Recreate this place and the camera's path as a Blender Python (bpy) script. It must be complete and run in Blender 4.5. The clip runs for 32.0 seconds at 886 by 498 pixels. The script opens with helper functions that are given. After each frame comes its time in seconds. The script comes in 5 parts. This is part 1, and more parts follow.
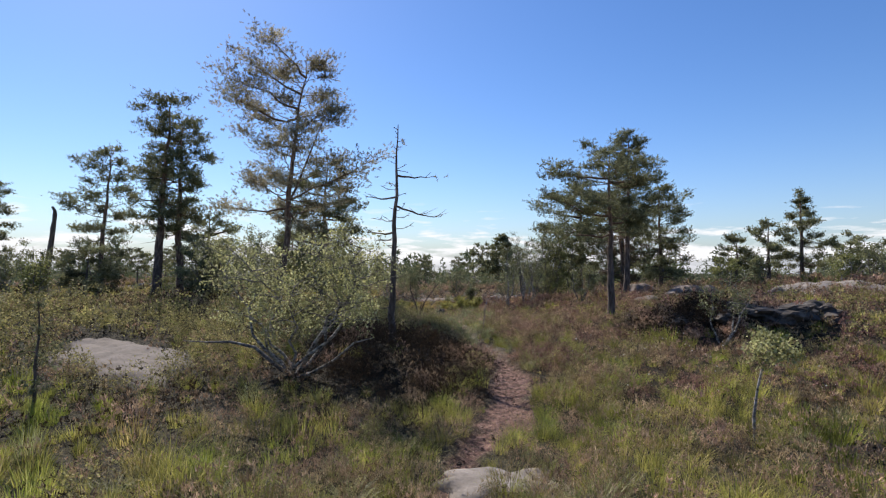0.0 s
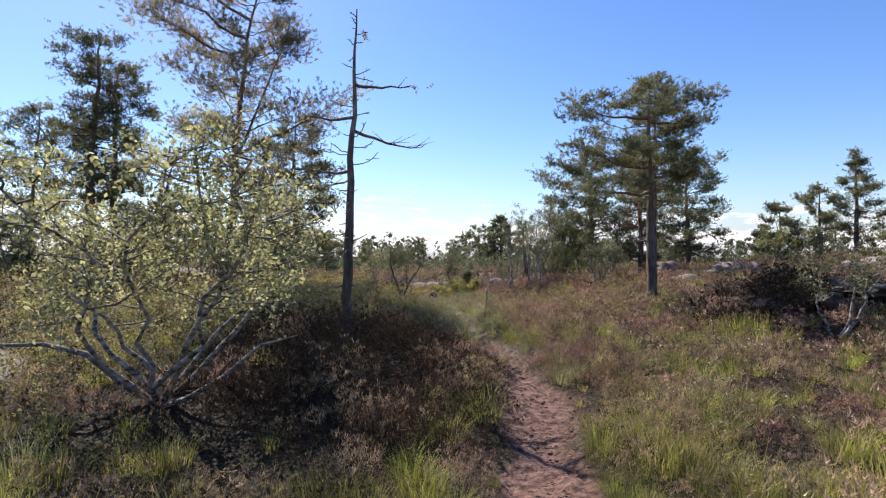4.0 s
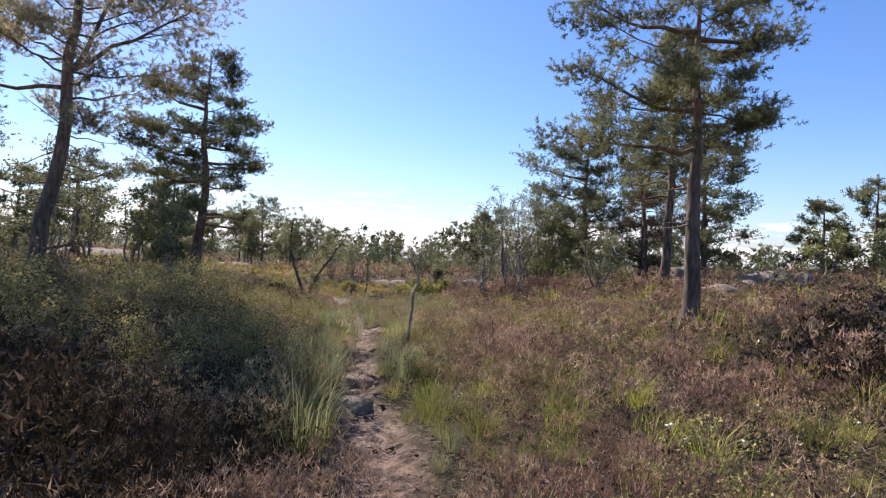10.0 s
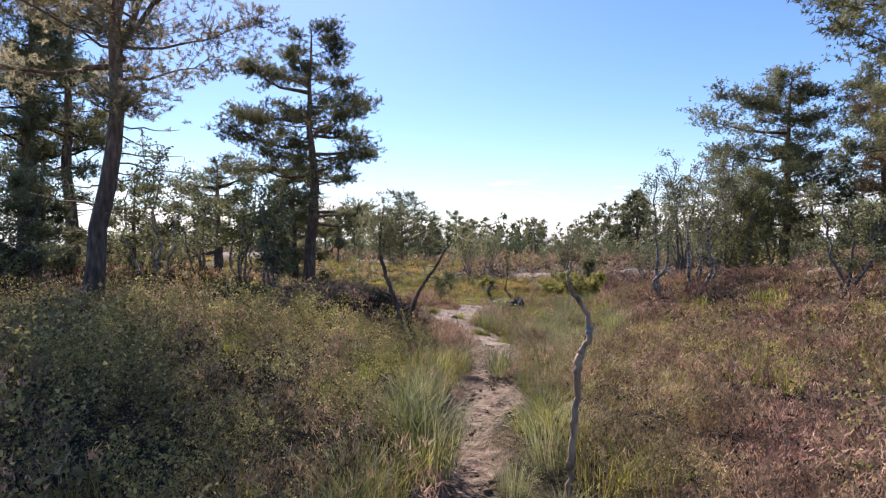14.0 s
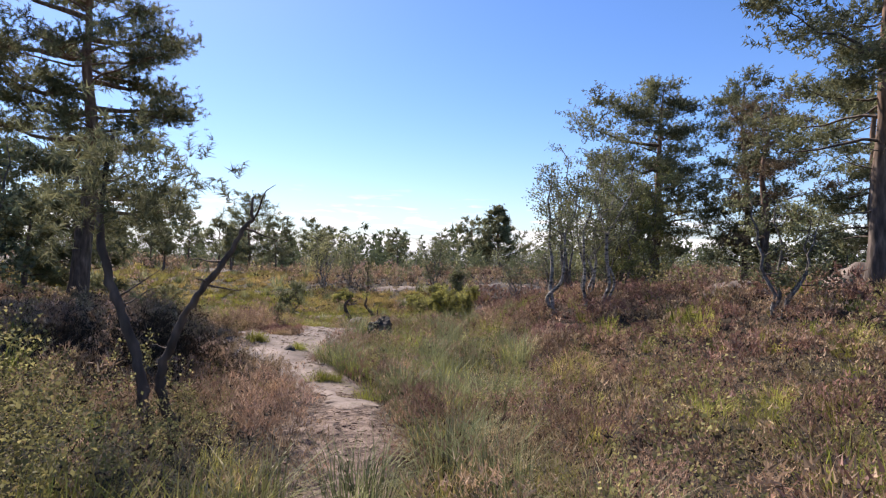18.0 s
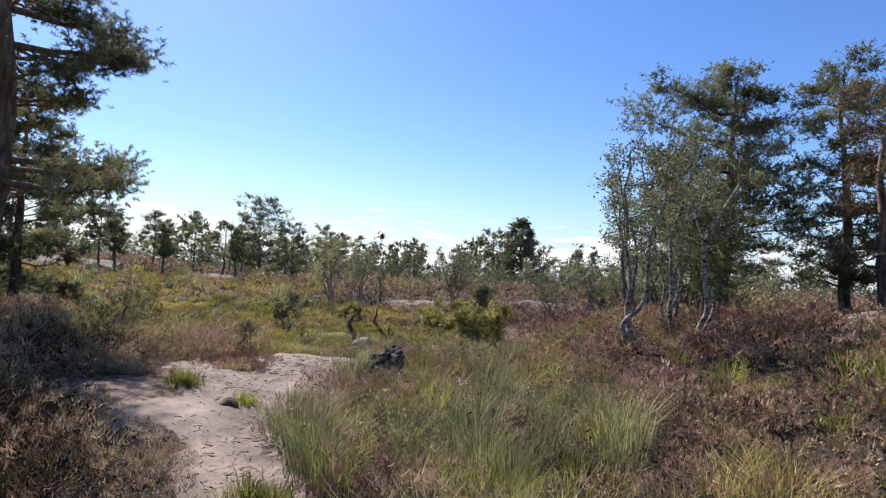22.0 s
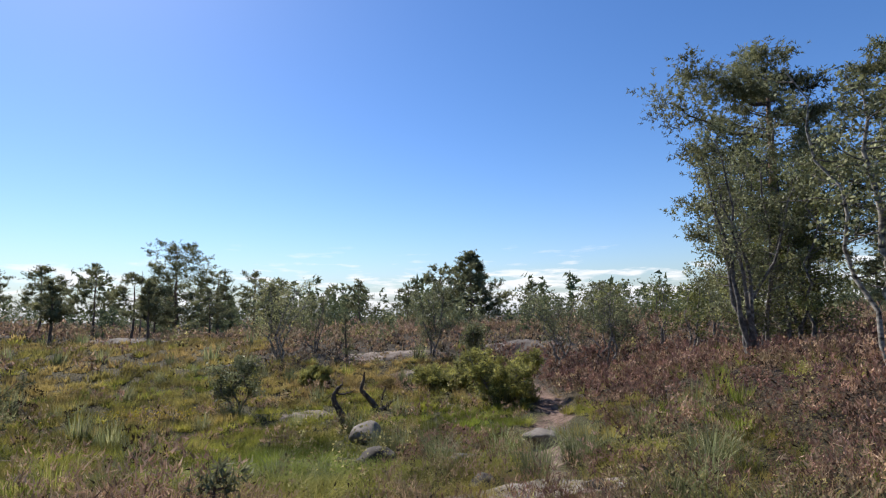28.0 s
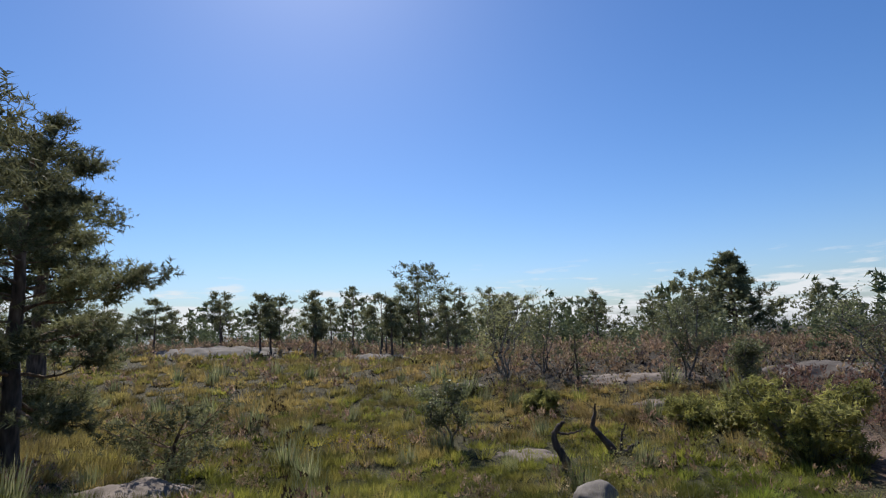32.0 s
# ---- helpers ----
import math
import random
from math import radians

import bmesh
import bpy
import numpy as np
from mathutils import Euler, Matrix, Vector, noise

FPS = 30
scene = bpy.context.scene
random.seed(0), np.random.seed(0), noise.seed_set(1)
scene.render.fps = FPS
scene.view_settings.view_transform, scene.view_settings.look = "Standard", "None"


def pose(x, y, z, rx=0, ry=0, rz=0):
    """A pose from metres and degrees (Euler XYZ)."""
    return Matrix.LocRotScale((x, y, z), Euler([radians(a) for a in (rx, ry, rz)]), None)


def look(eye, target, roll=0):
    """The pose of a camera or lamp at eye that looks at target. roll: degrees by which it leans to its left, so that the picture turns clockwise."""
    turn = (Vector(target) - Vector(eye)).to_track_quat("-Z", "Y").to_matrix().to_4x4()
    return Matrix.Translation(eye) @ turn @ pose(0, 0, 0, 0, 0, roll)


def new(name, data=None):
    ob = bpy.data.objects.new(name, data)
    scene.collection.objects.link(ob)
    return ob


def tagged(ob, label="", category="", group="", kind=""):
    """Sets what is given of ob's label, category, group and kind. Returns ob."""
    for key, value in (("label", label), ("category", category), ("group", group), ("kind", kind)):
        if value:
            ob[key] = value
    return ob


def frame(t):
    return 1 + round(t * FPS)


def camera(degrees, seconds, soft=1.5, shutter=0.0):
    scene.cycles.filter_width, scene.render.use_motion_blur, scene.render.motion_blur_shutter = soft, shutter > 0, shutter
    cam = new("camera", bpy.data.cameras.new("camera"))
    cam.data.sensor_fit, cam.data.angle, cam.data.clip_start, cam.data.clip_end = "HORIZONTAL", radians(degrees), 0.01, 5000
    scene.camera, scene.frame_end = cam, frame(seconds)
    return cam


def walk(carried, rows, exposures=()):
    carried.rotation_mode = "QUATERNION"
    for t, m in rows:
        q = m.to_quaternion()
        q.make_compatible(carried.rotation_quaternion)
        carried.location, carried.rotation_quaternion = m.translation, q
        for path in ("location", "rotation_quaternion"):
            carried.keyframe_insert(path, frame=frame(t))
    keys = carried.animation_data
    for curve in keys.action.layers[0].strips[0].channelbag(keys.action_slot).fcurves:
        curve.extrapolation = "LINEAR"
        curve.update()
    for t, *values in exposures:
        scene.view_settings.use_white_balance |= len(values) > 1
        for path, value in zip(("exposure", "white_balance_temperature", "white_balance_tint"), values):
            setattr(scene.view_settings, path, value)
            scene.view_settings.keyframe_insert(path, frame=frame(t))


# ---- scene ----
cam = camera(80.3, 32.0, soft=1.2)
# seconds, place in metres, turn in degrees
ROWS = [
    (0.0, 0.018, 0.115, 1.541, 91.80, -0.20, 0.00),
    (0.5, -0.022, 0.782, 1.467, 91.39, -0.57, -1.44),
    (1.0, -0.113, 1.462, 1.376, 90.78, -0.58, -2.54),
    (1.5, -0.170, 2.111, 1.316, 90.15, -0.14, -2.40),
    (2.0, -0.136, 2.723, 1.289, 90.14, 0.23, -1.35),
    (2.5, -0.031, 3.295, 1.258, 89.87, 0.30, -0.94),
    (3.0, 0.103, 3.796, 1.203, 90.09, -0.00, -0.98),
    (3.5, 0.187, 4.263, 1.121, 90.20, 0.33, -0.26),
    (5.5, 0.300, 6.666, 0.722, 91.30, -2.05, -2.94),
    (6.0, 0.307, 7.267, 0.676, 91.48, -1.57, -6.31),
    (6.5, 0.312, 7.860, 0.633, 90.97, -0.70, -11.37),
    (7.0, 0.372, 8.345, 0.593, 90.29, -0.80, -13.95),
    (7.5, 0.457, 8.735, 0.599, 89.64, -1.20, -16.33),
    (8.0, 0.560, 9.076, 0.602, 89.23, -1.52, -17.96),
    (8.5, 0.758, 9.397, 0.598, 90.19, -2.38, -14.63),
    (9.0, 1.042, 9.773, 0.631, 90.84, -3.22, -10.75),
    (9.5, 1.287, 10.154, 0.655, 90.29, -2.85, -8.69),
    (10.0, 1.554, 10.519, 0.681, 90.39, -2.75, -1.91),
    (10.5, 1.850, 10.882, 0.715, 90.23, -2.72, 7.11),
    (11.0, 2.011, 11.263, 0.751, 89.64, -0.95, 11.26),
    (11.5, 2.035, 11.752, 0.791, 90.58, 0.47, 12.52),
    (12.0, 1.990, 12.308, 0.815, 91.10, 0.89, 13.20),
    (12.5, 1.891, 12.849, 0.836, 90.58, 0.61, 12.92),
    (13.0, 1.762, 13.405, 0.854, 90.69, -0.20, 12.70),
    (13.5, 1.599, 14.005, 0.835, 89.92, -1.09, 13.51),
    (14.0, 1.369, 14.573, 0.825, 88.79, 0.37, 13.57),
    (14.5, 1.146, 15.077, 0.816, 90.13, 4.01, 7.78),
    (15.0, 1.061, 15.530, 0.782, 90.83, 2.11, 4.70),
    (15.5, 1.051, 16.008, 0.756, 91.06, -0.23, 3.40),
    (17.5, 0.869, 17.832, 0.525, 91.17, -0.81, -0.95),
    (18.0, 0.861, 18.270, 0.516, 90.43, -1.33, -1.61),
    (18.5, 0.845, 18.711, 0.498, 90.01, -1.93, -1.17),
    (19.0, 0.808, 19.146, 0.465, 89.58, -2.57, -0.56),
    (19.5, 0.787, 19.519, 0.432, 90.19, -2.02, 0.80),
    (20.0, 0.756, 19.914, 0.413, 91.31, -2.12, 2.97),
    (20.5, 0.645, 20.373, 0.396, 90.64, -0.04, 2.99),
    (21.0, 0.501, 20.891, 0.368, 91.29, 1.00, -0.30),
    (21.5, 0.526, 21.355, 0.332, 93.03, -1.56, -2.03),
    (22.0, 0.638, 21.713, 0.319, 91.96, -3.21, 0.18),
    (22.5, 0.591, 22.036, 0.301, 89.24, -1.89, 2.09),
    (23.0, 0.371, 22.491, 0.297, 91.61, 0.74, 2.97),
    (23.5, 0.149, 23.013, 0.280, 93.23, 0.44, 2.27),
    (24.0, -0.027, 23.513, 0.288, 94.65, 0.90, 3.60),
    (24.5, -0.184, 23.944, 0.314, 95.83, 0.72, 5.72),
    (26.5, -0.986, 25.331, 0.395, 96.27, 2.36, 4.37),
    (27.0, -1.181, 25.630, 0.384, 96.21, 1.76, -0.41),
    (27.5, -1.315, 25.930, 0.352, 96.55, 1.11, -5.86),
    (28.0, -1.414, 26.266, 0.295, 96.45, 1.04, -7.71),
    (28.5, -1.532, 26.623, 0.253, 95.69, 1.32, -7.99),
    (29.0, -1.602, 26.970, 0.265, 95.50, 1.81, -8.04),
    (29.5, -1.568, 27.312, 0.291, 95.68, 1.50, -6.34),
    (30.0, -1.493, 27.634, 0.297, 96.70, 0.78, -3.79),
    (30.5, -1.393, 27.949, 0.307, 96.90, 1.44, -0.66),
    (31.0, -1.270, 28.233, 0.322, 95.92, 1.97, 4.13),
    (31.5, -1.183, 28.500, 0.317, 97.00, 1.81, 10.51),
    (32.0, -1.116, 28.788, 0.297, 98.67, 1.95, 17.87),
]
walk(cam, [(t, pose(x, y, z, rx, ry, rz)) for t, x, y, z, rx, ry, rz in ROWS], exposures=[(0.0, 0.51, 6590, 12), (3.0, 0.83, 6740, 16), (6.0, 0.93, 6740, 17), (9.0, 0.94, 6790, 18), (13.0, 1.02, 6890, 20), (18.0, 0.87, 6740, 18), (21.0, 0.81, 6640, 16), (24.0, 0.74, 6490, 12), (27.0, 0.53, 6490, 10), (29.0, 0.52, 6490, 10), (30.5, 0.36, 6440, 9), (32.0, 0.2, 6390, 9)])

# ---- light ----
SUN_AZ, SUN_EL = 33.0, 46.0  # degrees to the left of +y, degrees up
world = bpy.data.worlds.new("sky")
scene.world = world
world.use_nodes = True
wn, wl = world.node_tree.nodes, world.node_tree.links
sky = wn.new("ShaderNodeTexSky")
sky.sky_type = "NISHITA"
sky.sun_disc = False
sky.sun_elevation = radians(SUN_EL)
sky.sun_rotation = radians(-SUN_AZ)
sky.altitude = 200
sky.air_density, sky.dust_density, sky.ozone_density = 1.0, 0.3, 5.0
wn["Background"].inputs["Strength"].default_value = 0.106


def sky_math(op, a, b, clamp=False):
    node = wn.new("ShaderNodeMath")
    node.operation, node.use_clamp = op, clamp
    for sock, v in zip(node.inputs, (a, b)):
        if isinstance(v, (int, float)):
            sock.default_value = v
        else:
            wl.new(v, sock)
    return node.outputs[0]


# small fair-weather clouds low over the horizon
sky_co = wn.new("ShaderNodeTexCoord")
sky_sep = wn.new("ShaderNodeSeparateXYZ")
wl.new(sky_co.outputs["Generated"], sky_sep.inputs[0])
sky_map = wn.new("ShaderNodeMapping")
sky_map.inputs["Scale"].default_value = (10, 10, 62)
wl.new(sky_co.outputs["Generated"], sky_map.inputs["Vector"])
puffs = wn.new("ShaderNodeTexNoise")
puffs.inputs["Scale"].default_value, puffs.inputs["Detail"].default_value, puffs.inputs["Roughness"].default_value = 1.0, 7, 0.55
wl.new(sky_map.outputs[0], puffs.inputs["Vector"])
up = sky_sep.outputs["Z"]
band = sky_math("MULTIPLY", sky_math("MULTIPLY", sky_math("ADD", up, 0.02), 30, True), sky_math("MULTIPLY", sky_math("SUBTRACT", 0.13, up), 14, True))
thresh = sky_math("ADD", sky_math("MULTIPLY", up, 2.0), 0.385)
veil = sky_math("MULTIPLY", sky_math("MULTIPLY", sky_math("SUBTRACT", puffs.outputs["Fac"], thresh), 9, True), band)
clouded = wn.new("ShaderNodeMix")
clouded.data_type = "RGBA"
wl.new(sky_math("MULTIPLY", veil, 0.9), clouded.inputs[0])
rich = wn.new("ShaderNodeHueSaturation")
rich.inputs["Hue"].default_value = 0.507
rich.inputs["Saturation"].default_value = 1.17
wl.new(sky.outputs["Color"], rich.inputs["Color"])
haze = wn.new("ShaderNodeMix")
haze.data_type = "RGBA"
wl.new(sky_math("MULTIPLY", sky_math("POWER", sky_math("SUBTRACT", 1.0, sky_math("ABSOLUTE", up, 0.0)), 14.0), 0.88), haze.inputs[0])
wl.new(rich.outputs["Color"], haze.inputs[6])
haze.inputs[7].default_value = (2.35, 2.65, 3.25, 1)
wl.new(haze.outputs[2], clouded.inputs[6])
clouded.inputs[7].default_value = (6.8, 6.9, 7.1, 1)
wl.new(clouded.outputs[2], wn["Background"].inputs["Color"])
sun = new("sun", bpy.data.lights.new("sun", "SUN"))
sun.data.energy, sun.data.angle, sun.data.color = 5.0, radians(0.53), (1.0, 0.95, 0.87)
sdir = Vector((-math.sin(radians(SUN_AZ)) * math.cos(radians(SUN_EL)), math.cos(radians(SUN_AZ)) * math.cos(radians(SUN_EL)), math.sin(radians(SUN_EL))))
sun.matrix_world = look(sdir * 60, (0, 0, 0))


# ---- materials ----
def ramp(nodes, stops):
    r = nodes.new("ShaderNodeValToRGB")
    while len(r.color_ramp.elements) < len(stops):
        r.color_ramp.elements.new(0.5)
    for e, (p, c) in zip(r.color_ramp.elements, stops):
        e.position, e.color = p, (*c, 1)
    return r


def base_mat(name, rough):
    m = bpy.data.materials.new(name)
    m.use_nodes = True
    n, l = m.node_tree.nodes, m.node_tree.links
    b = n["Principled BSDF"]
    b.inputs["Roughness"].default_value = rough
    b.inputs["Specular IOR Level"].default_value = 0.25
    return m, n, l, b


def noise_node(n, l, scale, detail=4.0, rough=0.55, coord="Object"):
    tc = n.new("ShaderNodeTexCoord")
    t = n.new("ShaderNodeTexNoise")
    t.inputs["Scale"].default_value = scale
    t.inputs["Detail"].default_value = detail
    t.inputs["Roughness"].default_value = rough
    l.new(tc.outputs[coord], t.inputs["Vector"])
    return t


def mixed(n, l, a, b, fac, mode="MIX"):
    x = n.new("ShaderNodeMix")
    x.data_type, x.blend_type = "RGBA", mode
    for sock, v in ((x.inputs[0], fac), (x.inputs[6], a), (x.inputs[7], b)):
        if hasattr(v, "is_output"):
            l.new(v, sock)
        else:
            sock.default_value = v if isinstance(v, float) else (*v, 1)
    return x.outputs[2]


def leaf_mat(name, stops, patch_stops, patch_scale=0.45, through_light=0.35, rough=0.6, patch=0.5, clump=0.0, gloss=0.1):
    """Thin plant matter: a colour for each leaf or blade, broad patches over the ground, light that shines through."""
    m, n, l, b = base_mat(name, rough)
    b.inputs["Specular IOR Level"].default_value = gloss
    g = n.new("ShaderNodeNewGeometry")
    r1 = ramp(n, stops)
    l.new(g.outputs["Random Per Island"], r1.inputs["Fac"])
    t = noise_node(n, l, patch_scale, 3.0)
    r2 = ramp(n, patch_stops)
    l.new(t.outputs["Fac"], r2.inputs["Fac"])
    col = mixed(n, l, r1.outputs["Color"], r2.outputs["Color"], patch)
    if clump:  # one plant lighter, the next darker
        t3 = noise_node(n, l, clump, 2.0, 0.6)
        r3 = ramp(n, [(0.3, (0.34, 0.34, 0.34)), (0.5, (0.9, 0.88, 0.86)), (0.7, (1.72, 1.66, 1.56))])
        l.new(t3.outputs["Fac"], r3.inputs["Fac"])
        col = mixed(n, l, col, r3.outputs["Color"], 1.0, "MULTIPLY")
    l.new(col, b.inputs["Base Color"])
    tr = n.new("ShaderNodeBsdfTranslucent")
    l.new(col, tr.inputs["Color"])
    mx = n.new("ShaderNodeMixShader")
    mx.inputs[0].default_value = through_light
    l.new(b.outputs[0], mx.inputs[1])
    l.new(tr.outputs[0], mx.inputs[2])
    l.new(mx.outputs[0], n["Material Output"].inputs["Surface"])
    return m


def bark_mat(name, stops, scale, stretch=0.25, bump=0.6, rough=0.85, upper=None):
    """upper: the colours of thin flaking bark higher on the trunk, and the heights between which it takes over."""
    m, n, l, b = base_mat(name, rough)
    tc = n.new("ShaderNodeTexCoord")
    mp = n.new("ShaderNodeMapping")
    mp.inputs["Scale"].default_value = (1, 1, stretch)
    l.new(tc.outputs["Object"], mp.inputs["Vector"])
    t = n.new("ShaderNodeTexNoise")
    t.inputs["Scale"].default_value, t.inputs["Detail"].default_value = scale, 6
    l.new(mp.outputs[0], t.inputs["Vector"])
    v = n.new("ShaderNodeTexVoronoi")
    v.inputs["Scale"].default_value = scale * 0.8
    l.new(mp.outputs[0], v.inputs["Vector"])
    r = ramp(n, stops)
    l.new(t.outputs["Fac"], r.inputs["Fac"])
    col = r.outputs["Color"]
    if upper:
        r2 = ramp(n, upper[0])
        l.new(t.outputs["Fac"], r2.inputs["Fac"])
        sep = n.new("ShaderNodeSeparateXYZ")
        l.new(tc.outputs["Object"], sep.inputs[0])
        up_to = n.new("ShaderNodeMapRange")
        up_to.inputs["From Min"].default_value, up_to.inputs["From Max"].default_value = upper[1]
        l.new(sep.outputs["Z"], up_to.inputs["Value"])
        col = mixed(n, l, col, r2.outputs["Color"], up_to.outputs["Result"])
    l.new(mixed(n, l, col, v.outputs["Distance"], 0.25, "OVERLAY"), b.inputs["Base Color"])
    bp = n.new("ShaderNodeBump")
    bp.inputs["Strength"].default_value, bp.inputs["Distance"].default_value = bump, 0.02
    l.new(v.outputs["Distance"], bp.inputs["Height"])
    l.new(bp.outputs[0], b.inputs["Normal"])
    return m


def rock_mat(name, stops, lichen, lichen_at=0.6, scale=3.0):
    m, n, l, b = base_mat(name, 0.85)
    t1 = noise_node(n, l, scale, 8.0, 0.62)
    t2 = noise_node(n, l, scale * 14, 4.0)
    t3 = noise_node(n, l, scale * 1.7, 5.0, 0.7)
    r = ramp(n, stops)
    l.new(t1.outputs["Fac"], r.inputs["Fac"])
    c = mixed(n, l, r.outputs["Color"], t2.outputs["Fac"], 0.35, "OVERLAY")
    r3 = ramp(n, [(lichen_at, (0, 0, 0)), (lichen_at + 0.07, (1, 1, 1))])
    l.new(t3.outputs["Fac"], r3.inputs["Fac"])
    l.new(mixed(n, l, c, lichen, r3.outputs["Color"]), b.inputs["Base Color"])
    bp = n.new("ShaderNodeBump")
    bp.inputs["Strength"].default_value, bp.inputs["Distance"].default_value = 0.7, 0.03
    l.new(t1.outputs["Fac"], bp.inputs["Height"])
    bp2 = n.new("ShaderNodeBump")
    bp2.inputs["Strength"].default_value, bp2.inputs["Distance"].default_value = 0.4, 0.004
    l.new(t2.outputs["Fac"], bp2.inputs["Height"])
    l.new(bp.outputs[0], bp2.inputs["Normal"])
    l.new(bp2.outputs[0], b.inputs["Normal"])
    return m


PINE_BARK = bark_mat("pine_bark", [(0.3, (0.035, 0.028, 0.024)), (0.55, (0.10, 0.075, 0.06)), (0.75, (0.19, 0.14, 0.11))], 14)
PINE_TRUNK = bark_mat("pine_trunk_bark", [(0.3, (0.04, 0.032, 0.027)), (0.55, (0.11, 0.085, 0.07)), (0.75, (0.21, 0.165, 0.135))], 14, upper=([(0.3, (0.09, 0.06, 0.042)), (0.55, (0.24, 0.15, 0.10)), (0.78, (0.38, 0.27, 0.19))], (1.6, 4.6)))
PINE_LIMB = bark_mat("pine_limb_bark", [(0.3, (0.08, 0.055, 0.04)), (0.6, (0.22, 0.14, 0.09)), (0.8, (0.34, 0.24, 0.17))], 18)
DEAD_WOOD = bark_mat("dead_wood", [(0.3, (0.06, 0.045, 0.035)), (0.6, (0.2, 0.155, 0.12)), (0.8, (0.36, 0.3, 0.25))], 16, 0.12)
PALE_WOOD = bark_mat("pale_dead_wood", [(0.3, (0.11, 0.075, 0.05)), (0.55, (0.34, 0.25, 0.17)), (0.8, (0.54, 0.43, 0.31))], 20, 0.3)
BIRCH_BARK = bark_mat("birch_bark", [(0.36, (0.04, 0.035, 0.03)), (0.48, (0.20, 0.18, 0.155)), (0.7, (0.40, 0.365, 0.32))], 9, 2.2, 0.3)
BIRCH_DARK = bark_mat("birch_dark_bark", [(0.3, (0.05, 0.045, 0.04)), (0.55, (0.15, 0.13, 0.115)), (0.75, (0.32, 0.3, 0.27))], 12, 1.2, 0.4)
BLUE_PAINT = rock_mat("blue_paint", [(0.3, (0.05, 0.19, 0.42)), (0.7, (0.10, 0.33, 0.62))], (0.35, 0.42, 0.48), 0.66, 12)
NEEDLES = leaf_mat("pine_needles", [(0.0, (0.10, 0.115, 0.062)), (0.5, (0.20, 0.215, 0.115)), (1.0, (0.38, 0.36, 0.20))], [(0.3, (0.14, 0.155, 0.085)), (0.7, (0.29, 0.285, 0.15))], 1.2, 0.3, 0.65, 0.5, 0.9, 0.06)
# fine pale needles, lightened further with the sun's veiling glare in their colour
NEEDLES_HAZED = leaf_mat("pine_needles_hazed", [(0.0, (0.19, 0.185, 0.12)), (0.5, (0.33, 0.305, 0.20)), (1.0, (0.52, 0.44, 0.30))], [(0.3, (0.24, 0.235, 0.15)), (0.7, (0.40, 0.35, 0.235))], 1.2, 0.45, 0.65, 0.5, 0.9, 0.06)
NEEDLES_BROWN = leaf_mat("dry_needles", [(0.0, (0.094, 0.070, 0.047)), (0.5, (0.203, 0.148, 0.094)), (1.0, (0.312, 0.234, 0.156))], [(0.3, (0.125, 0.117, 0.055)), (0.7, (0.250, 0.172, 0.109))], 0.9, 0.2, 0.7)
NEEDLES_FAR = leaf_mat("far_needles", [(0.0, (0.075, 0.100, 0.055)), (0.5, (0.125, 0.155, 0.08)), (1.0, (0.21, 0.235, 0.115))], [(0.3, (0.10, 0.12, 0.062)), (0.7, (0.17, 0.185, 0.095))], 0.1, 0.35, 0.7)
BIRCH_LEAF = leaf_mat("birch_leaves", [(0.0, (0.10, 0.125, 0.04)), (0.5, (0.20, 0.225, 0.08)), (1.0, (0.36, 0.33, 0.13))], [(0.3, (0.15, 0.18, 0.065)), (0.7, (0.28, 0.28, 0.11))], 1.5, 0.3, 0.5, 0.5, 1.6, 0.15)
BUSH_LEAF = leaf_mat("pale_bush_leaves", [(0.0, (0.18, 0.19, 0.085)), (0.5, (0.35, 0.36, 0.165)), (1.0, (0.62, 0.60, 0.35))], [(0.3, (0.22, 0.24, 0.10)), (0.7, (0.42, 0.40, 0.18))], 1.5, 0.45, 0.55, 0.5, 2.2, 0.12)
GREY_LEAF = leaf_mat("grey_green_leaves", [(0.0, (0.115, 0.13, 0.065)), (0.5, (0.205, 0.225, 0.11)), (1.0, (0.36, 0.36, 0.20))], [(0.3, (0.155, 0.17, 0.085)), (0.7, (0.265, 0.265, 0.14))], 1.2, 0.28, 0.55, 0.45, 1.4, 0.12)
JUNIPER = leaf_mat("juniper_needles", [(0.0, (0.17, 0.18, 0.06)), (0.5, (0.33, 0.33, 0.10)), (1.0, (0.52, 0.47, 0.16))], [(0.3, (0.22, 0.24, 0.08)), (0.7, (0.40, 0.375, 0.125))], 2.5, 0.42, 0.6, 0.6, 2.5, 0.08)
GRASS = leaf_mat("grass_blades", [(0.0, (0.14, 0.175, 0.03)), (0.45, (0.27, 0.29, 0.06)), (0.75, (0.43, 0.38, 0.13)), (1.0, (0.64, 0.54, 0.29))], [(0.36, (0.17, 0.25, 0.032)), (0.54, (0.32, 0.31, 0.08)), (0.74, (0.48, 0.35, 0.16))], 0.45, 0.45, 0.6, 0.55, 1.6, 0.08)
TUSSOCK_GRASS = leaf_mat("tussock_blades", [(0.0, (0.12, 0.145, 0.045)), (0.45, (0.24, 0.235, 0.09)), (0.75, (0.40, 0.345, 0.17)), (1.0, (0.58, 0.50, 0.32))], [(0.4, (0.17, 0.195, 0.06)), (0.6, (0.33, 0.28, 0.13))], 1.2, 0.4, 0.5, 0.5, 0.0, 0.2)
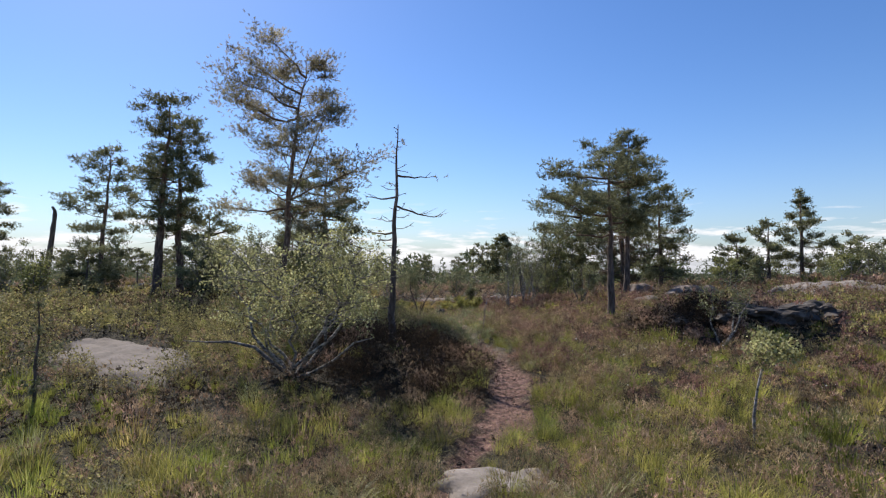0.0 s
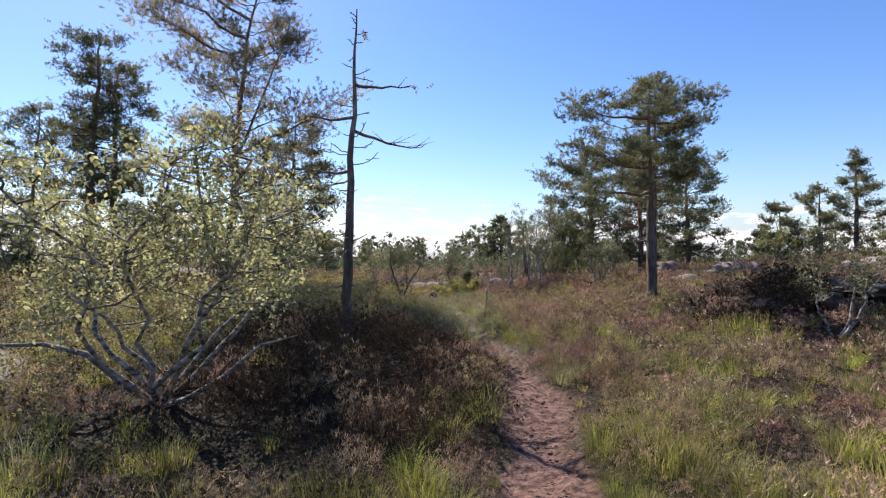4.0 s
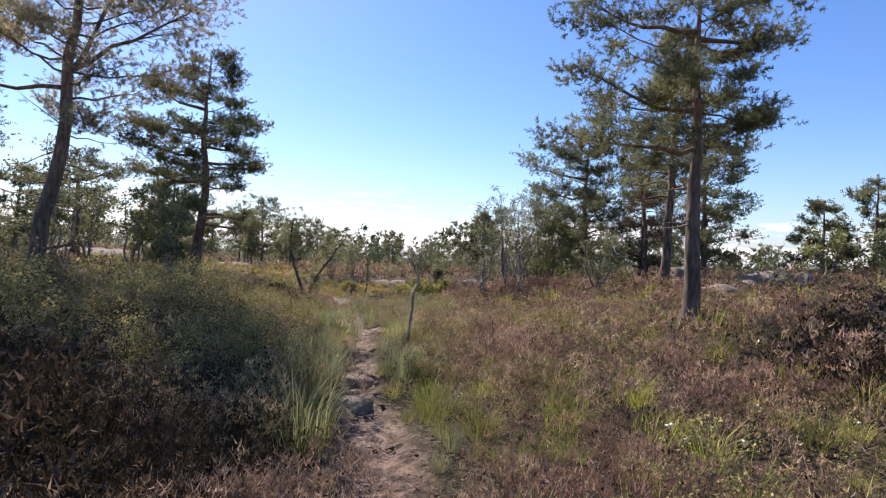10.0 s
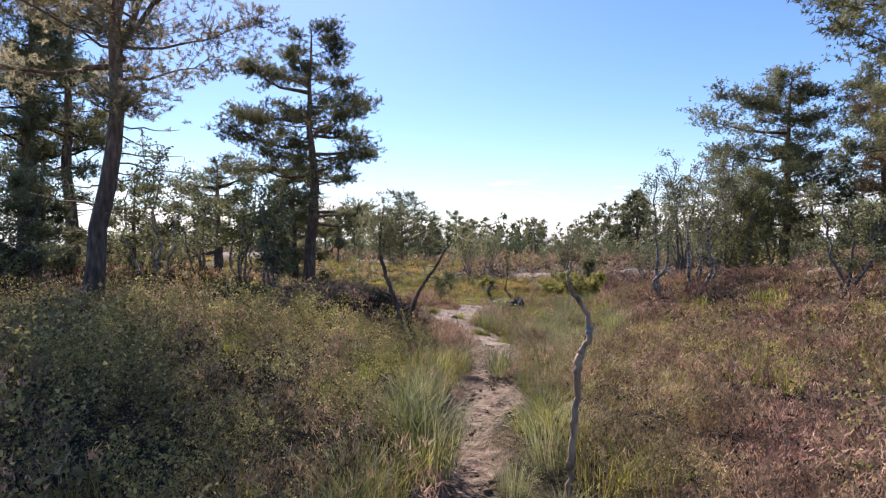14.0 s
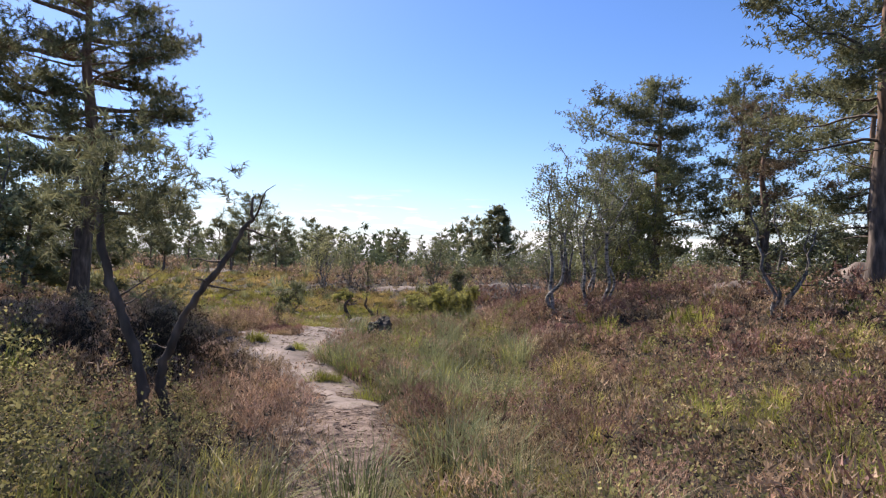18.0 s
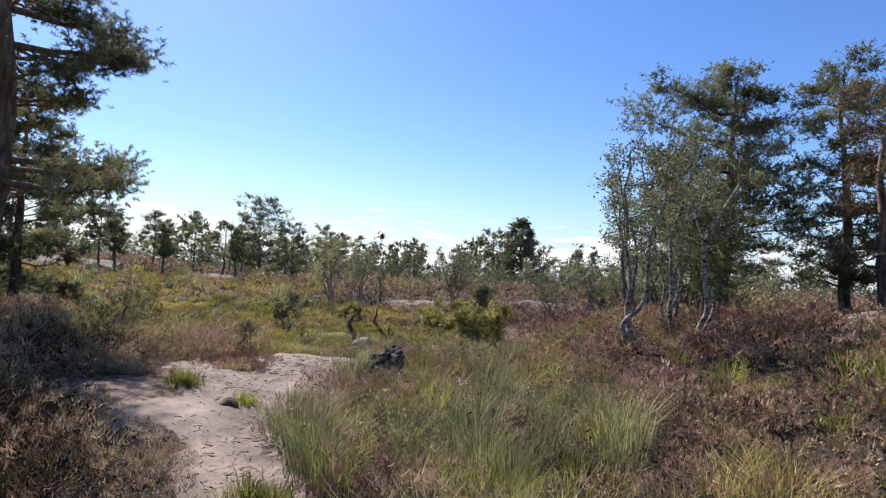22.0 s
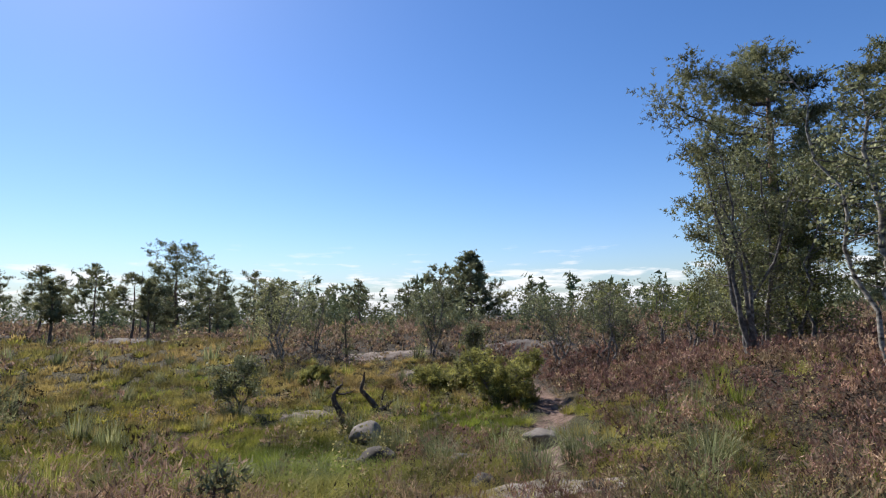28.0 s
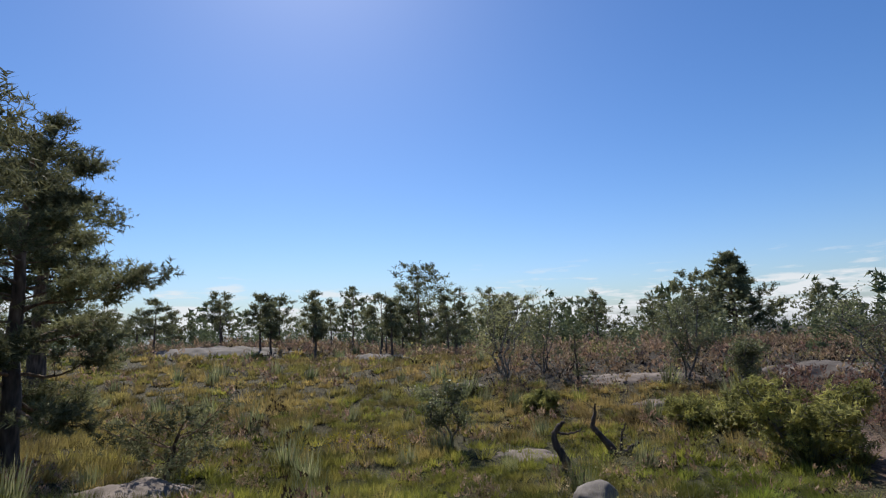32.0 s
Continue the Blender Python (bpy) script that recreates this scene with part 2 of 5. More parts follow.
BOG_GRASS = leaf_mat("bog_grass_blades", [(0.0, (0.11, 0.14, 0.024)), (0.5, (0.22, 0.235, 0.045)), (1.0, (0.42, 0.345, 0.12))], [(0.34, (0.13, 0.195, 0.024)), (0.48, (0.25, 0.26, 0.045)), (0.62, (0.29, 0.22, 0.08))], 0.3, 0.42, 0.6, 0.6, 0.8, 0.08)
RUSH = leaf_mat("rush_blades", [(0.0, (0.11, 0.14, 0.065)), (0.6, (0.235, 0.26, 0.125)), (1.0, (0.56, 0.51, 0.33))], [(0.3, (0.15, 0.185, 0.08)), (0.7, (0.31, 0.305, 0.155))], 0.8, 0.35, 0.6, 0.5, 1.2, 0.08)
SEDGE = leaf_mat("sedge_blades", [(0.0, (0.16, 0.135, 0.045)), (0.5, (0.32, 0.26, 0.095)), (1.0, (0.50, 0.40, 0.18))], [(0.35, (0.22, 0.22, 0.055)), (0.5, (0.32, 0.25, 0.09)), (0.7, (0.38, 0.26, 0.12))], 0.16, 0.38, 0.55, 0.6, 0.6, 0.12)
HEATHER = leaf_mat("heather_sprigs", [(0.0, (0.075, 0.052, 0.038)), (0.4, (0.25, 0.185, 0.13)), (0.75, (0.43, 0.335, 0.245)), (1.0, (0.62, 0.51, 0.40))], [(0.3, (0.31, 0.285, 0.115)), (0.45, (0.34, 0.25, 0.14)), (0.58, (0.39, 0.24, 0.165)), (0.72, (0.50, 0.325, 0.275))], 0.8, 0.3, 0.8, 0.55, 2.6, 0.06)
HEATHER_RED = leaf_mat("flowering_heather_sprigs", [(0.0, (0.075, 0.048, 0.038)), (0.5, (0.22, 0.14, 0.11)), (0.85, (0.35, 0.22, 0.185)), (1.0, (0.50, 0.34, 0.32))], [(0.32, (0.22, 0.19, 0.085)), (0.46, (0.26, 0.16, 0.11)), (0.6, (0.28, 0.15, 0.125)), (0.74, (0.34, 0.18, 0.17))], 0.8, 0.24, 0.8, 0.5, 2.6, 0.05)
BILBERRY = leaf_mat("bilberry_leaves", [(0.0, (0.06, 0.06, 0.027)), (0.5, (0.22, 0.21, 0.085)), (0.85, (0.52, 0.475, 0.20)), (1.0, (0.48, 0.32, 0.20))], [(0.3, (0.17, 0.145, 0.07)), (0.5, (0.26, 0.24, 0.098)), (0.7, (0.38, 0.365, 0.13))], 0.9, 0.36, 0.6, 0.5, 2.4, 0.08)
GRANITE = rock_mat("granite", [(0.3, (0.10, 0.085, 0.072)), (0.5, (0.195, 0.168, 0.145)), (0.72, (0.30, 0.262, 0.23))], (0.115, 0.10, 0.085), 0.6, 2.2)
GRANITE_BROWN = rock_mat("brown_granite", [(0.3, (0.062, 0.05, 0.042)), (0.5, (0.11, 0.09, 0.077)), (0.72, (0.16, 0.134, 0.117))], (0.08, 0.067, 0.056), 0.62, 1.6)
# old dark heather, darkened further to carry shade of bushes and pines
SHADE_HEATHER = leaf_mat("shade_dark_sprigs", [(0.0, (0.018, 0.013, 0.009)), (0.5, (0.056, 0.038, 0.025)), (0.85, (0.12, 0.08, 0.055)), (1.0, (0.27, 0.18, 0.13))], [(0.3, (0.032, 0.029, 0.014)), (0.7, (0.062, 0.04, 0.027))], 0.9, 0.25, 0.85, 0.5, 0.0, 0.03)
LITTER = leaf_mat("dry_litter", [(0.0, (0.05, 0.035, 0.025)), (0.5, (0.16, 0.11, 0.075)), (1.0, (0.42, 0.33, 0.22))], [(0.3, (0.08, 0.055, 0.04)), (0.7, (0.22, 0.16, 0.11))], 2.0, 0.0, 0.85, 0.35)
CLOD = rock_mat("peat_clod", [(0.3, (0.045, 0.03, 0.025)), (0.55, (0.13, 0.083, 0.066)), (0.75, (0.24, 0.17, 0.14))], (0.09, 0.06, 0.05), 0.62, 9.0)
COTTON = rock_mat("cottongrass_down", [(0.3, (0.6, 0.58, 0.54)), (0.7, (0.8, 0.79, 0.76))], (0.7, 0.68, 0.64), 0.7, 60.0)
# woody stems, coloured near black so that clumps look shaded inside
UNDER_SHADE = leaf_mat("shade_stems", [(0.0, (0.025, 0.018, 0.014)), (0.6, (0.06, 0.043, 0.032)), (1.0, (0.13, 0.10, 0.075))], [(0.3, (0.035, 0.028, 0.02)), (0.7, (0.07, 0.052, 0.036))], 1.0, 0.0, 0.95)
GRANITE_PINK = rock_mat("pink_granite", [(0.28, (0.07, 0.055, 0.044)), (0.42, (0.14, 0.109, 0.09)), (0.58, (0.22, 0.173, 0.142)), (0.75, (0.31, 0.252, 0.212))], (0.13, 0.105, 0.08), 0.57, 2.2)
GRANITE_DARK = rock_mat("dark_lichen_rock", [(0.3, (0.022, 0.019, 0.016)), (0.55, (0.075, 0.063, 0.053)), (0.75, (0.16, 0.14, 0.12))], (0.30, 0.285, 0.26), 0.64, 3.5)


# ---- ground ----
# <ground>
def smooth(a, b, x):
    t = np.clip((x - a) / (b - a), 0, 1)
    return t * t * (3 - 2 * t)


def bump(x, y, cx, cy, sx, sy, h):
    return h * np.exp(-((x - cx) / sx) ** 2 - ((y - cy) / sy) ** 2)


def ground_z(x, y):
    """Height of the ground: a fall from the first knoll, a hollow, then a wide bog with raised sides."""
    x, y = np.asarray(x, float), np.asarray(y, float)
    z = 0.1 - 1.05 * smooth(-1.5, 6.8, y) + 0.25 * smooth(9, 16, y) - 0.55 * smooth(19, 26, y) - 0.75 * smooth(28, 38, y)
    z = z + 0.6 * smooth(42, 54, y) - 0.2 * smooth(30, 34.5, y) * (1 - smooth(41, 48, y)) - 0.9 * smooth(62, 84, y) - 3.4 * smooth(84, 135, y) - 11 * smooth(130, 420, y) - 30 * smooth(400, 2400, y)
    z = z + 1.15 * smooth(2.5, 10.5, x) * smooth(12, 27, y) * (1 - smooth(38, 50, y)) + 0.75 * smooth(9, 20, x) * smooth(10, 28, y) * (1 - smooth(50, 80, y))
    z = z + bump(x, y, -10, 25, 6, 7, 0.75) + bump(x, y, -18, 30, 9, 12, 0.7)
    z = z + bump(x, y, -1.9, 12.3, 1.7, 2.0, 0.42) + bump(x, y, -3.2, 17.5, 2.6, 3.0, 0.32) + bump(x, y, 5.2, 8.6, 3, 3, -0.2)
    z = z + bump(x, y, 9.2, 16.9, 3.0, 1.7, 0.62) + bump(x, y, -3.6, 25.4, 1.8, 2.2, 0.22)
    z = z + bump(x, y, 5.2, 34.5, 3.0, 4.2, 0.95)
    z = z + bump(x, y, -34, 75, 14, 18, 0.9) + bump(x, y, -16.5, 74, 6, 10, -1.0) + bump(x, y, 5, 58, 6, 4, 0.35)
    wave = np.sin(x * 1.9 + 1.3 * np.sin(y * 0.9)) * np.sin(y * 1.7 + 0.8 * np.sin(x * 1.1)) * 0.05 + np.sin(x * 4.7 + y * 1.3) * np.sin(y * 4.1 - x * 0.9) * 0.022
    return z + wave
# </ground>


# the trodden line, from the first knoll to the bog
TRAIL = np.array([(0.0, -2.0), (0.05, 3.0), (0.3, 7.0), (1.1, 8.9), (1.4, 10.8), (1.55, 12.3), (1.4, 13.6), (1.05, 15.3), (0.75, 17.0), (0.6, 19.0), (0.4, 21.0), (0.2, 22.5), (-0.1, 24.0), (-0.8, 25.7), (-1.5, 27.5), (-1.2, 29.5), (0.2, 31.3), (1.5, 35.1), (2.7, 37.9), (3.1, 39.7), (3.6, 44.0)])


def near_line(x, y, line):
    """Distance in the plan from (x, y) to a polyline."""
    best = np.full(np.shape(x), 1e9)
    for (ax, ay), (bx, by) in zip(line[:-1], line[1:]):
        dx, dy = bx - ax, by - ay
        t = np.clip(((x - ax) * dx + (y - ay) * dy) / (dx * dx + dy * dy), 0, 1)
        best = np.minimum(best, np.hypot(x - ax - t * dx, y - ay - t * dy))
    return best


def trail_width(y):
    half = np.interp(y, [0, 7, 9, 11, 12.4, 13.5, 18, 20, 22.5, 24.5, 31, 35, 38, 44], [0.13, 0.17, 0.38, 0.4, 0.24, 0.22, 0.22, 0.28, 0.36, 0.32, 0.2, 0.36, 0.32, 0.2])
    return half * (1 + 0.25 * np.sin(y * 2.3) + 0.15 * np.sin(y * 5.9 + 1))


def trail_mask(x, y):
    w = trail_width(y)
    line = 1 - smooth(w * 0.65, w * 1.35, near_line(x, y, TRAIL) + 0.05 * np.sin(x * 9 + y * 5))
    rubble = 1 - smooth(0.7, 1.2, np.hypot((x + 2.3) / 0.95, (y - 26.2) / 0.85) + 0.1 * np.sin(x * 8 + y * 6))
    return np.maximum(line, rubble)


def mesh_data(name, V, F, mat, soft=True):
    """A mesh from arrays of corners and of triangles or quads."""
    V, F = np.asarray(V, np.float32), np.asarray(F, np.int32)
    me = bpy.data.meshes.new(name)
    k = F.shape[1]
    me.vertices.add(len(V))
    me.vertices.foreach_set("co", V.ravel())
    me.loops.add(F.size)
    me.loops.foreach_set("vertex_index", F.ravel())
    me.polygons.add(len(F))
    me.polygons.foreach_set("loop_start", np.arange(0, F.size, k, dtype=np.int32))
    me.polygons.foreach_set("loop_total", np.full(len(F), k, np.int32))
    me.polygons.foreach_set("use_smooth", np.full(len(F), soft))
    me.update(calc_edges=True)
    me.materials.append(mat)
    return me


def part(name, V, F, mat, parent=None, label="", soft=True):
    ob = new(name, mesh_data(name, V, F, mat, soft))
    if parent is not None:
        ob.parent = parent
    if label:
        ob["label"] = label
    return ob


def spaced(lo, hi, fine_lo, fine_hi, step, grow=1.22):
    mid = list(np.arange(fine_lo, fine_hi + step, step))
    s, up = step, [mid[-1]]
    while up[-1] < hi:
        s *= grow
        up.append(up[-1] + s)
    s, down = step, [mid[0]]
    while down[-1] > lo:
        s *= grow
        down.append(down[-1] - s)
    return np.array(down[:0:-1] + mid + up[1:])


gx, gy = spaced(-2600, 2600, -9, 11, 0.17), spaced(-400, 3000, -2, 41, 0.18)
GX, GY = np.meshgrid(gx, gy)
GZ = ground_z(GX, GY) - (0.09 + 0.03 * np.sin(GX * 13 + 2 * np.sin(GY * 7)) * np.sin(GY * 11 + GX * 3)) * trail_mask(GX, GY) * (1 - 0.93 * smooth(21.0, 23.5, GY) * (1 - smooth(30.5, 33, GY)))
nx, ny = len(gx), len(gy)
idx = np.arange(nx * ny).reshape(ny, nx)
quads = np.stack([idx[:-1, :-1], idx[:-1, 1:], idx[1:, 1:], idx[1:, :-1]], -1).reshape(-1, 4)


def ground_mat():
    m, n, l, b = base_mat("heath_soil", 0.95)
    t1 = noise_node(n, l, 0.45, 6.0, 0.6)
    t2 = noise_node(n, l, 9.0, 6.0, 0.65)
    t3 = noise_node(n, l, 55.0, 3.0)
    r = ramp(n, [(0.3, (0.05, 0.055, 0.022)), (0.5, (0.085, 0.065, 0.04)), (0.7, (0.12, 0.08, 0.055))])
    l.new(t1.outputs["Fac"], r.inputs["Fac"])
    cover = n.new("ShaderNodeAttribute")
    cover.attribute_name = "cover"
    moss = ramp(n, [(0.35, (0.03, 0.025, 0.018)), (0.65, (0.13, 0.115, 0.06))])
    l.new(t2.outputs["Fac"], moss.inputs["Fac"])
    c = mixed(n, l, mixed(n, l, r.outputs["Color"], cover.outputs["Color"], 0.93), moss.outputs["Color"], 0.16)
    t4 = noise_node(n, l, 26.0, 5.0, 0.75)
    crumbs = ramp(n, [(0.38, (0.12, 0.12, 0.12)), (0.5, (0.55, 0.55, 0.55)), (0.58, (1.1, 1.05, 1.0)), (0.68, (2.6, 2.5, 2.3))])
    l.new(t4.outputs["Fac"], crumbs.inputs["Fac"])
    c = mixed(n, l, c, crumbs.outputs["Color"], 1.0, "MULTIPLY")
    peat = ramp(n, [(0.36, (0.045, 0.029, 0.024)), (0.48, (0.15, 0.085, 0.066)), (0.6, (0.22, 0.13, 0.102)), (0.74, (0.27, 0.195, 0.165))])
    l.new(t2.outputs["Fac"], peat.inputs["Fac"])
    mud = ramp(n, [(0.36, (0.06, 0.045, 0.036)), (0.5, (0.18, 0.135, 0.105)), (0.66, (0.31, 0.245, 0.195))])
    l.new(t2.outputs["Fac"], mud.inputs["Fac"])
    red = n.new("ShaderNodeAttribute")
    red.attribute_name = "reddish"
    grit = mixed(n, l, mixed(n, l, mud.outputs["Color"], peat.outputs["Color"], red.outputs["Fac"]), t3.outputs["Fac"], 0.3, "OVERLAY")
    at = n.new("ShaderNodeAttribute")
    at.attribute_name = "trodden"
    l.new(mixed(n, l, c, grit, at.outputs["Fac"]), b.inputs["Base Color"])
    bp = n.new("ShaderNodeBump")
    bp.inputs["Strength"].default_value, bp.inputs["Distance"].default_value = 1.0, 0.1
    l.new(t2.outputs["Fac"], bp.inputs["Height"])
    bp2 = n.new("ShaderNodeBump")
    bp2.inputs["Strength"].default_value, bp2.inputs["Distance"].default_value = 0.5, 0.01
    l.new(t3.outputs["Fac"], bp2.inputs["Height"])
    l.new(bp.outputs[0], bp2.inputs["Normal"])
    l.new(bp2.outputs[0], b.inputs["Normal"])
    return m


ground = part("ground", np.stack([GX.ravel(), GY.ravel(), GZ.ravel()], -1), quads, ground_mat())
tagged(ground, "peaty heath ground with a trodden reddish trail", "ground", kind="structure")
trod = ground.data.attributes.new("trodden", "FLOAT", "POINT")
trod.data.foreach_set("value", trail_mask(GX, GY).ravel().astype(np.float32))
ruddy = ground.data.attributes.new("reddish", "FLOAT", "POINT")
ruddy.data.foreach_set("value", np.clip(1 - 0.8 * smooth(12.5, 15, GY) + 0.4 * smooth(32, 35, GY), 0, 1).ravel().astype(np.float32))


# ---- rocks ----
def lumps(P, size, amp, seed, octaves=4):
    """Smooth lumpy offsets along three axes, from sines of mixed directions."""
    rng = np.random.default_rng(seed)
    out = np.zeros(len(P))
    for o in range(octaves):
        for _ in range(4):
            d = rng.normal(size=3)
            d /= np.linalg.norm(d)
            out += amp / 1.9 ** o * np.sin(P @ d * (6.28 / size) * 1.9 ** o + rng.uniform(0, 6.28))
    return out / 3


def rock_slab(x, y, rx, ry, rise, turn, mat, label, seed, sink=0.07, name="rock_slab", tilt=(0.0, 0.0)):
    """A low whaleback of bare rock that comes out of the ground."""
    rings, seg = 22, 64
    r = np.linspace(0, 1, rings + 1)[1:]
    a = np.linspace(0, 2 * np.pi, seg, endpoint=False)
    rng = np.random.default_rng(seed)
    edge = 1 + sum(rng.uniform(0.03, 0.13) * np.sin(k * a + rng.uniform(0, 6.28)) for k in (2, 3, 4, 5, 7, 9))
    X = np.concatenate([[0], (r[:, None] * edge * rx * np.cos(a)).ravel()])
    Y = np.concatenate([[0], (r[:, None] * edge * ry * np.sin(a)).ravel()])
    h = np.concatenate([[1], np.repeat(1 - r ** (2.6 if rise > 0.1 else 7), seg)])
    c, s = np.cos(np.radians(turn)), np.sin(np.radians(turn))
    wx, wy = x + c * X - s * Y, y + s * X + c * Y
    g0 = float(ground_z(x, y))
    flat = g0 * 0.25 + ground_z(wx, wy) * 0.75
    P = np.stack([wx, wy, np.zeros_like(wx)], -1)
    z = flat - sink + (rise + sink) * h + lumps(P, 1.3, 0.008 + rise * 0.13, seed) * np.minimum(1, h * 2 + 0.2) + tilt[0] * X + tilt[1] * Y
    z += np.round(lumps(P, 0.9, 1.0, seed + 7, 2) * 2.2) * (0.004 + min(0.012, rise * 0.1))
    V = np.stack([wx - x, wy - y, z - g0], -1)
    F = [(0, 1 + i, 1 + (i + 1) % seg, 1 + (i + 1) % seg) for i in range(seg)]
    tri0 = np.array([(0, 1 + i, 1 + (i + 1) % seg) for i in range(seg)])
    q = np.array([(1 + k * seg + i, 1 + (k + 1) * seg + i, 1 + (k + 1) * seg + (i + 1) % seg, 1 + k * seg + (i + 1) % seg) for k in range(rings - 1) for i in range(seg)])
    tris = np.concatenate([tri0, q[:, [0, 1, 2]], q[:, [0, 2, 3]]])
    ob = part(name, V, tris, mat)
    ob.location = (x, y, g0)
    return tagged(ob, label, "rock")


def boulder(x, y, sx, sy, sz, turn, mat, label, seed, sink=0.2, rough=0.16, category="boulder", cuts=9):
    bm = bmesh.new()
    bmesh.ops.create_icosphere(bm, subdivisions=4, radius=1)
    V = np.array([v.co[:] for v in bm.verts])
    F = np.array([[v.index for v in f.verts] for f in bm.faces])
    bm.free()
    rng = np.random.default_rng(seed)
    for _ in range(cuts):  # broken flat faces
        d = rng.normal(size=3)
        d /= np.linalg.norm(d)
        over = np.maximum(0, V @ d - rng.uniform(0.62, 0.88))
        V = V - over[:, None] * d * 0.85
    V = V * (1 + lumps(V, 1.5, rough, seed) + 0.5 * lumps(V, 0.5, rough, seed + 3) * (cuts > 9))[:, None]
    V = V * [sx, sy, sz]
    g0 = float(ground_z(x, y))
    V[:, 2] += sz * (1 - sink * 2)
    ob = part("boulder", V, F, mat, soft=cuts <= 9)
    ob.matrix_world = pose(x, y, g0 - 0.03, 0, 0, turn)
    return tagged(ob, label, category)


# ---- trees ----
def tube(path, radii, sides):
    path, radii = np.asarray(path, float), np.asarray(radii, float)
    d = np.gradient(path, axis=0)
    d /= np.linalg.norm(d, axis=1)[:, None] + 1e-9
    ref = np.where(np.abs(d[:, 2:3]) > 0.92, [[1.0, 0, 0]], [[0, 0, 1.0]])
    u = np.cross(d, ref)
    for i in range(1, len(u)):  # keep the ring from flipping
        if u[i] @ u[i - 1] < 0:
            u[i] = -u[i]
    u /= np.linalg.norm(u, axis=1)[:, None] + 1e-9
    w = np.cross(d, u)
    a = np.linspace(0, 2 * np.pi, sides, endpoint=False)
    V = path[:, None] + radii[:, None, None] * (np.cos(a)[None, :, None] * u[:, None] + np.sin(a)[None, :, None] * w[:, None])
    n = len(path)
    k, i = np.meshgrid(np.arange(n - 1), np.arange(sides), indexing="ij")
    j = (i + 1) % sides
    q = np.stack([k * sides + i, k * sides + j, (k + 1) * sides + j, (k + 1) * sides + i], -1).reshape(-1, 4)
    return V.reshape(-1, 3), np.concatenate([q[:, [0, 1, 2]], q[:, [0, 2, 3]]])


def joined(pieces):
    V, F, o = [], [], 0
    for v, f in pieces:
        V.append(v)
        F.append(f + o)
        o += len(v)
    return np.concatenate(V), np.concatenate(F)


def frames(D, rng):
    """Turns that carry z to each direction of D, with a random spin."""
    D = D / (np.linalg.norm(D, axis=1)[:, None] + 1e-9)
    ref = rng.normal(size=D.shape)
    u = np.cross(D, ref)
    u /= np.linalg.norm(u, axis=1)[:, None] + 1e-9
    return np.stack([u, np.cross(D, u), D], -1)


def scatter(template, P, D, S, rng):
    """Copies of a small mesh at the places P, along D, at the sizes S, as one mesh."""
    V, F = template
    R = frames(D, rng) * np.asarray(S)[:, None, None]
    out = np.einsum("nij,vj->nvi", R, V) + P[:, None]
    n = len(P)
    return out.reshape(-1, 3), (F[None] + (np.arange(n) * len(V))[:, None, None]).reshape(-1, 3)


def needle_tuft(count, length, width, seed, spread=1.0):
    """A brush of long thin needles round a twig's end, along z."""
    rng = np.random.default_rng(seed)
    D = rng.normal(size=(count, 3))
    D[:, 2] = np.abs(D[:, 2]) * 0.9 + 0.25 * rng.uniform(-1, 1, count)
    D[:, :2] *= spread
    D /= np.linalg.norm(D, axis=1)[:, None]
    base = np.stack([np.zeros(count), np.zeros(count), rng.uniform(-1.5, 0.3, count) * length], -1)
    side = np.cross(D, rng.normal(size=(count, 3)))
    side /= np.linalg.norm(side, axis=1)[:, None]
    L = rng.uniform(0.6, 1.1, count)[:, None] * length
    V = np.stack([base - side * width, base + side * width, base + D * L], 1).reshape(-1, 3)
    return V, np.arange(3 * count).reshape(-1, 3)


def leaf_spray(count, radius, size, seed):
    """A loose spray of small leaves, two triangles each, round a twig's end."""
    rng = np.random.default_rng(seed)
    c = rng.normal(size=(count, 3))
    c *= (radius * rng.uniform(0.2, 1, count) ** 0.6 / np.linalg.norm(c, axis=1))[:, None]
    a = rng.normal(size=(count, 3))
    a[:, 2] -= 0.5
    a /= np.linalg.norm(a, axis=1)[:, None]
    b = np.cross(a, rng.normal(size=(count, 3)))
    b /= np.linalg.norm(b, axis=1)[:, None]
    s = size * rng.uniform(0.6, 1.25, count)[:, None]
    V = np.stack([c, c + a * s * 0.55 + b * s * 0.36, c + a * s * 1.1, c + a * s * 0.5 - b * s * 0.36], 1).reshape(-1, 3)
    i = np.arange(count)[:, None] * 4
    return V, np.concatenate([i + [0, 1, 2], i + [0, 2, 3]])


TUFTS = [needle_tuft(15, 0.085, 0.0095, s) for s in range(5)]
TUFTS_FINE = [needle_tuft(20, 0.08, 0.0072, s + 10) for s in range(5)]
TUFTS_MID = [needle_tuft(12, 0.105, 0.0135, s + 20) for s in range(4)]
TUFTS_FAR = [needle_tuft(10, 0.2, 0.028, s + 40) for s in range(4)]
TUFTS_WOODS = [needle_tuft(7, 0.6, 0.12, s + 60) for s in range(3)]
SPRAYS = [leaf_spray(14, 0.14, 0.05, s) for s in range(5)]
SPRAYS_BUSH = [leaf_spray(15, 0.15, 0.042, s + 85) for s in range(5)]
SPRAYS_FINE = [leaf_spray(8, 0.15, 0.045, s + 90) for s in range(5)]
SPRAYS_JUNIPER = [needle_tuft(12, 0.1, 0.011, s + 95) for s in range(4)]
SPRAYS_MID = [leaf_spray(9, 0.17, 0.07, s + 20) for s in range(4)]
SPRAYS_FAR = [leaf_spray(6, 0.26, 0.12, s + 40) for s in range(4)]


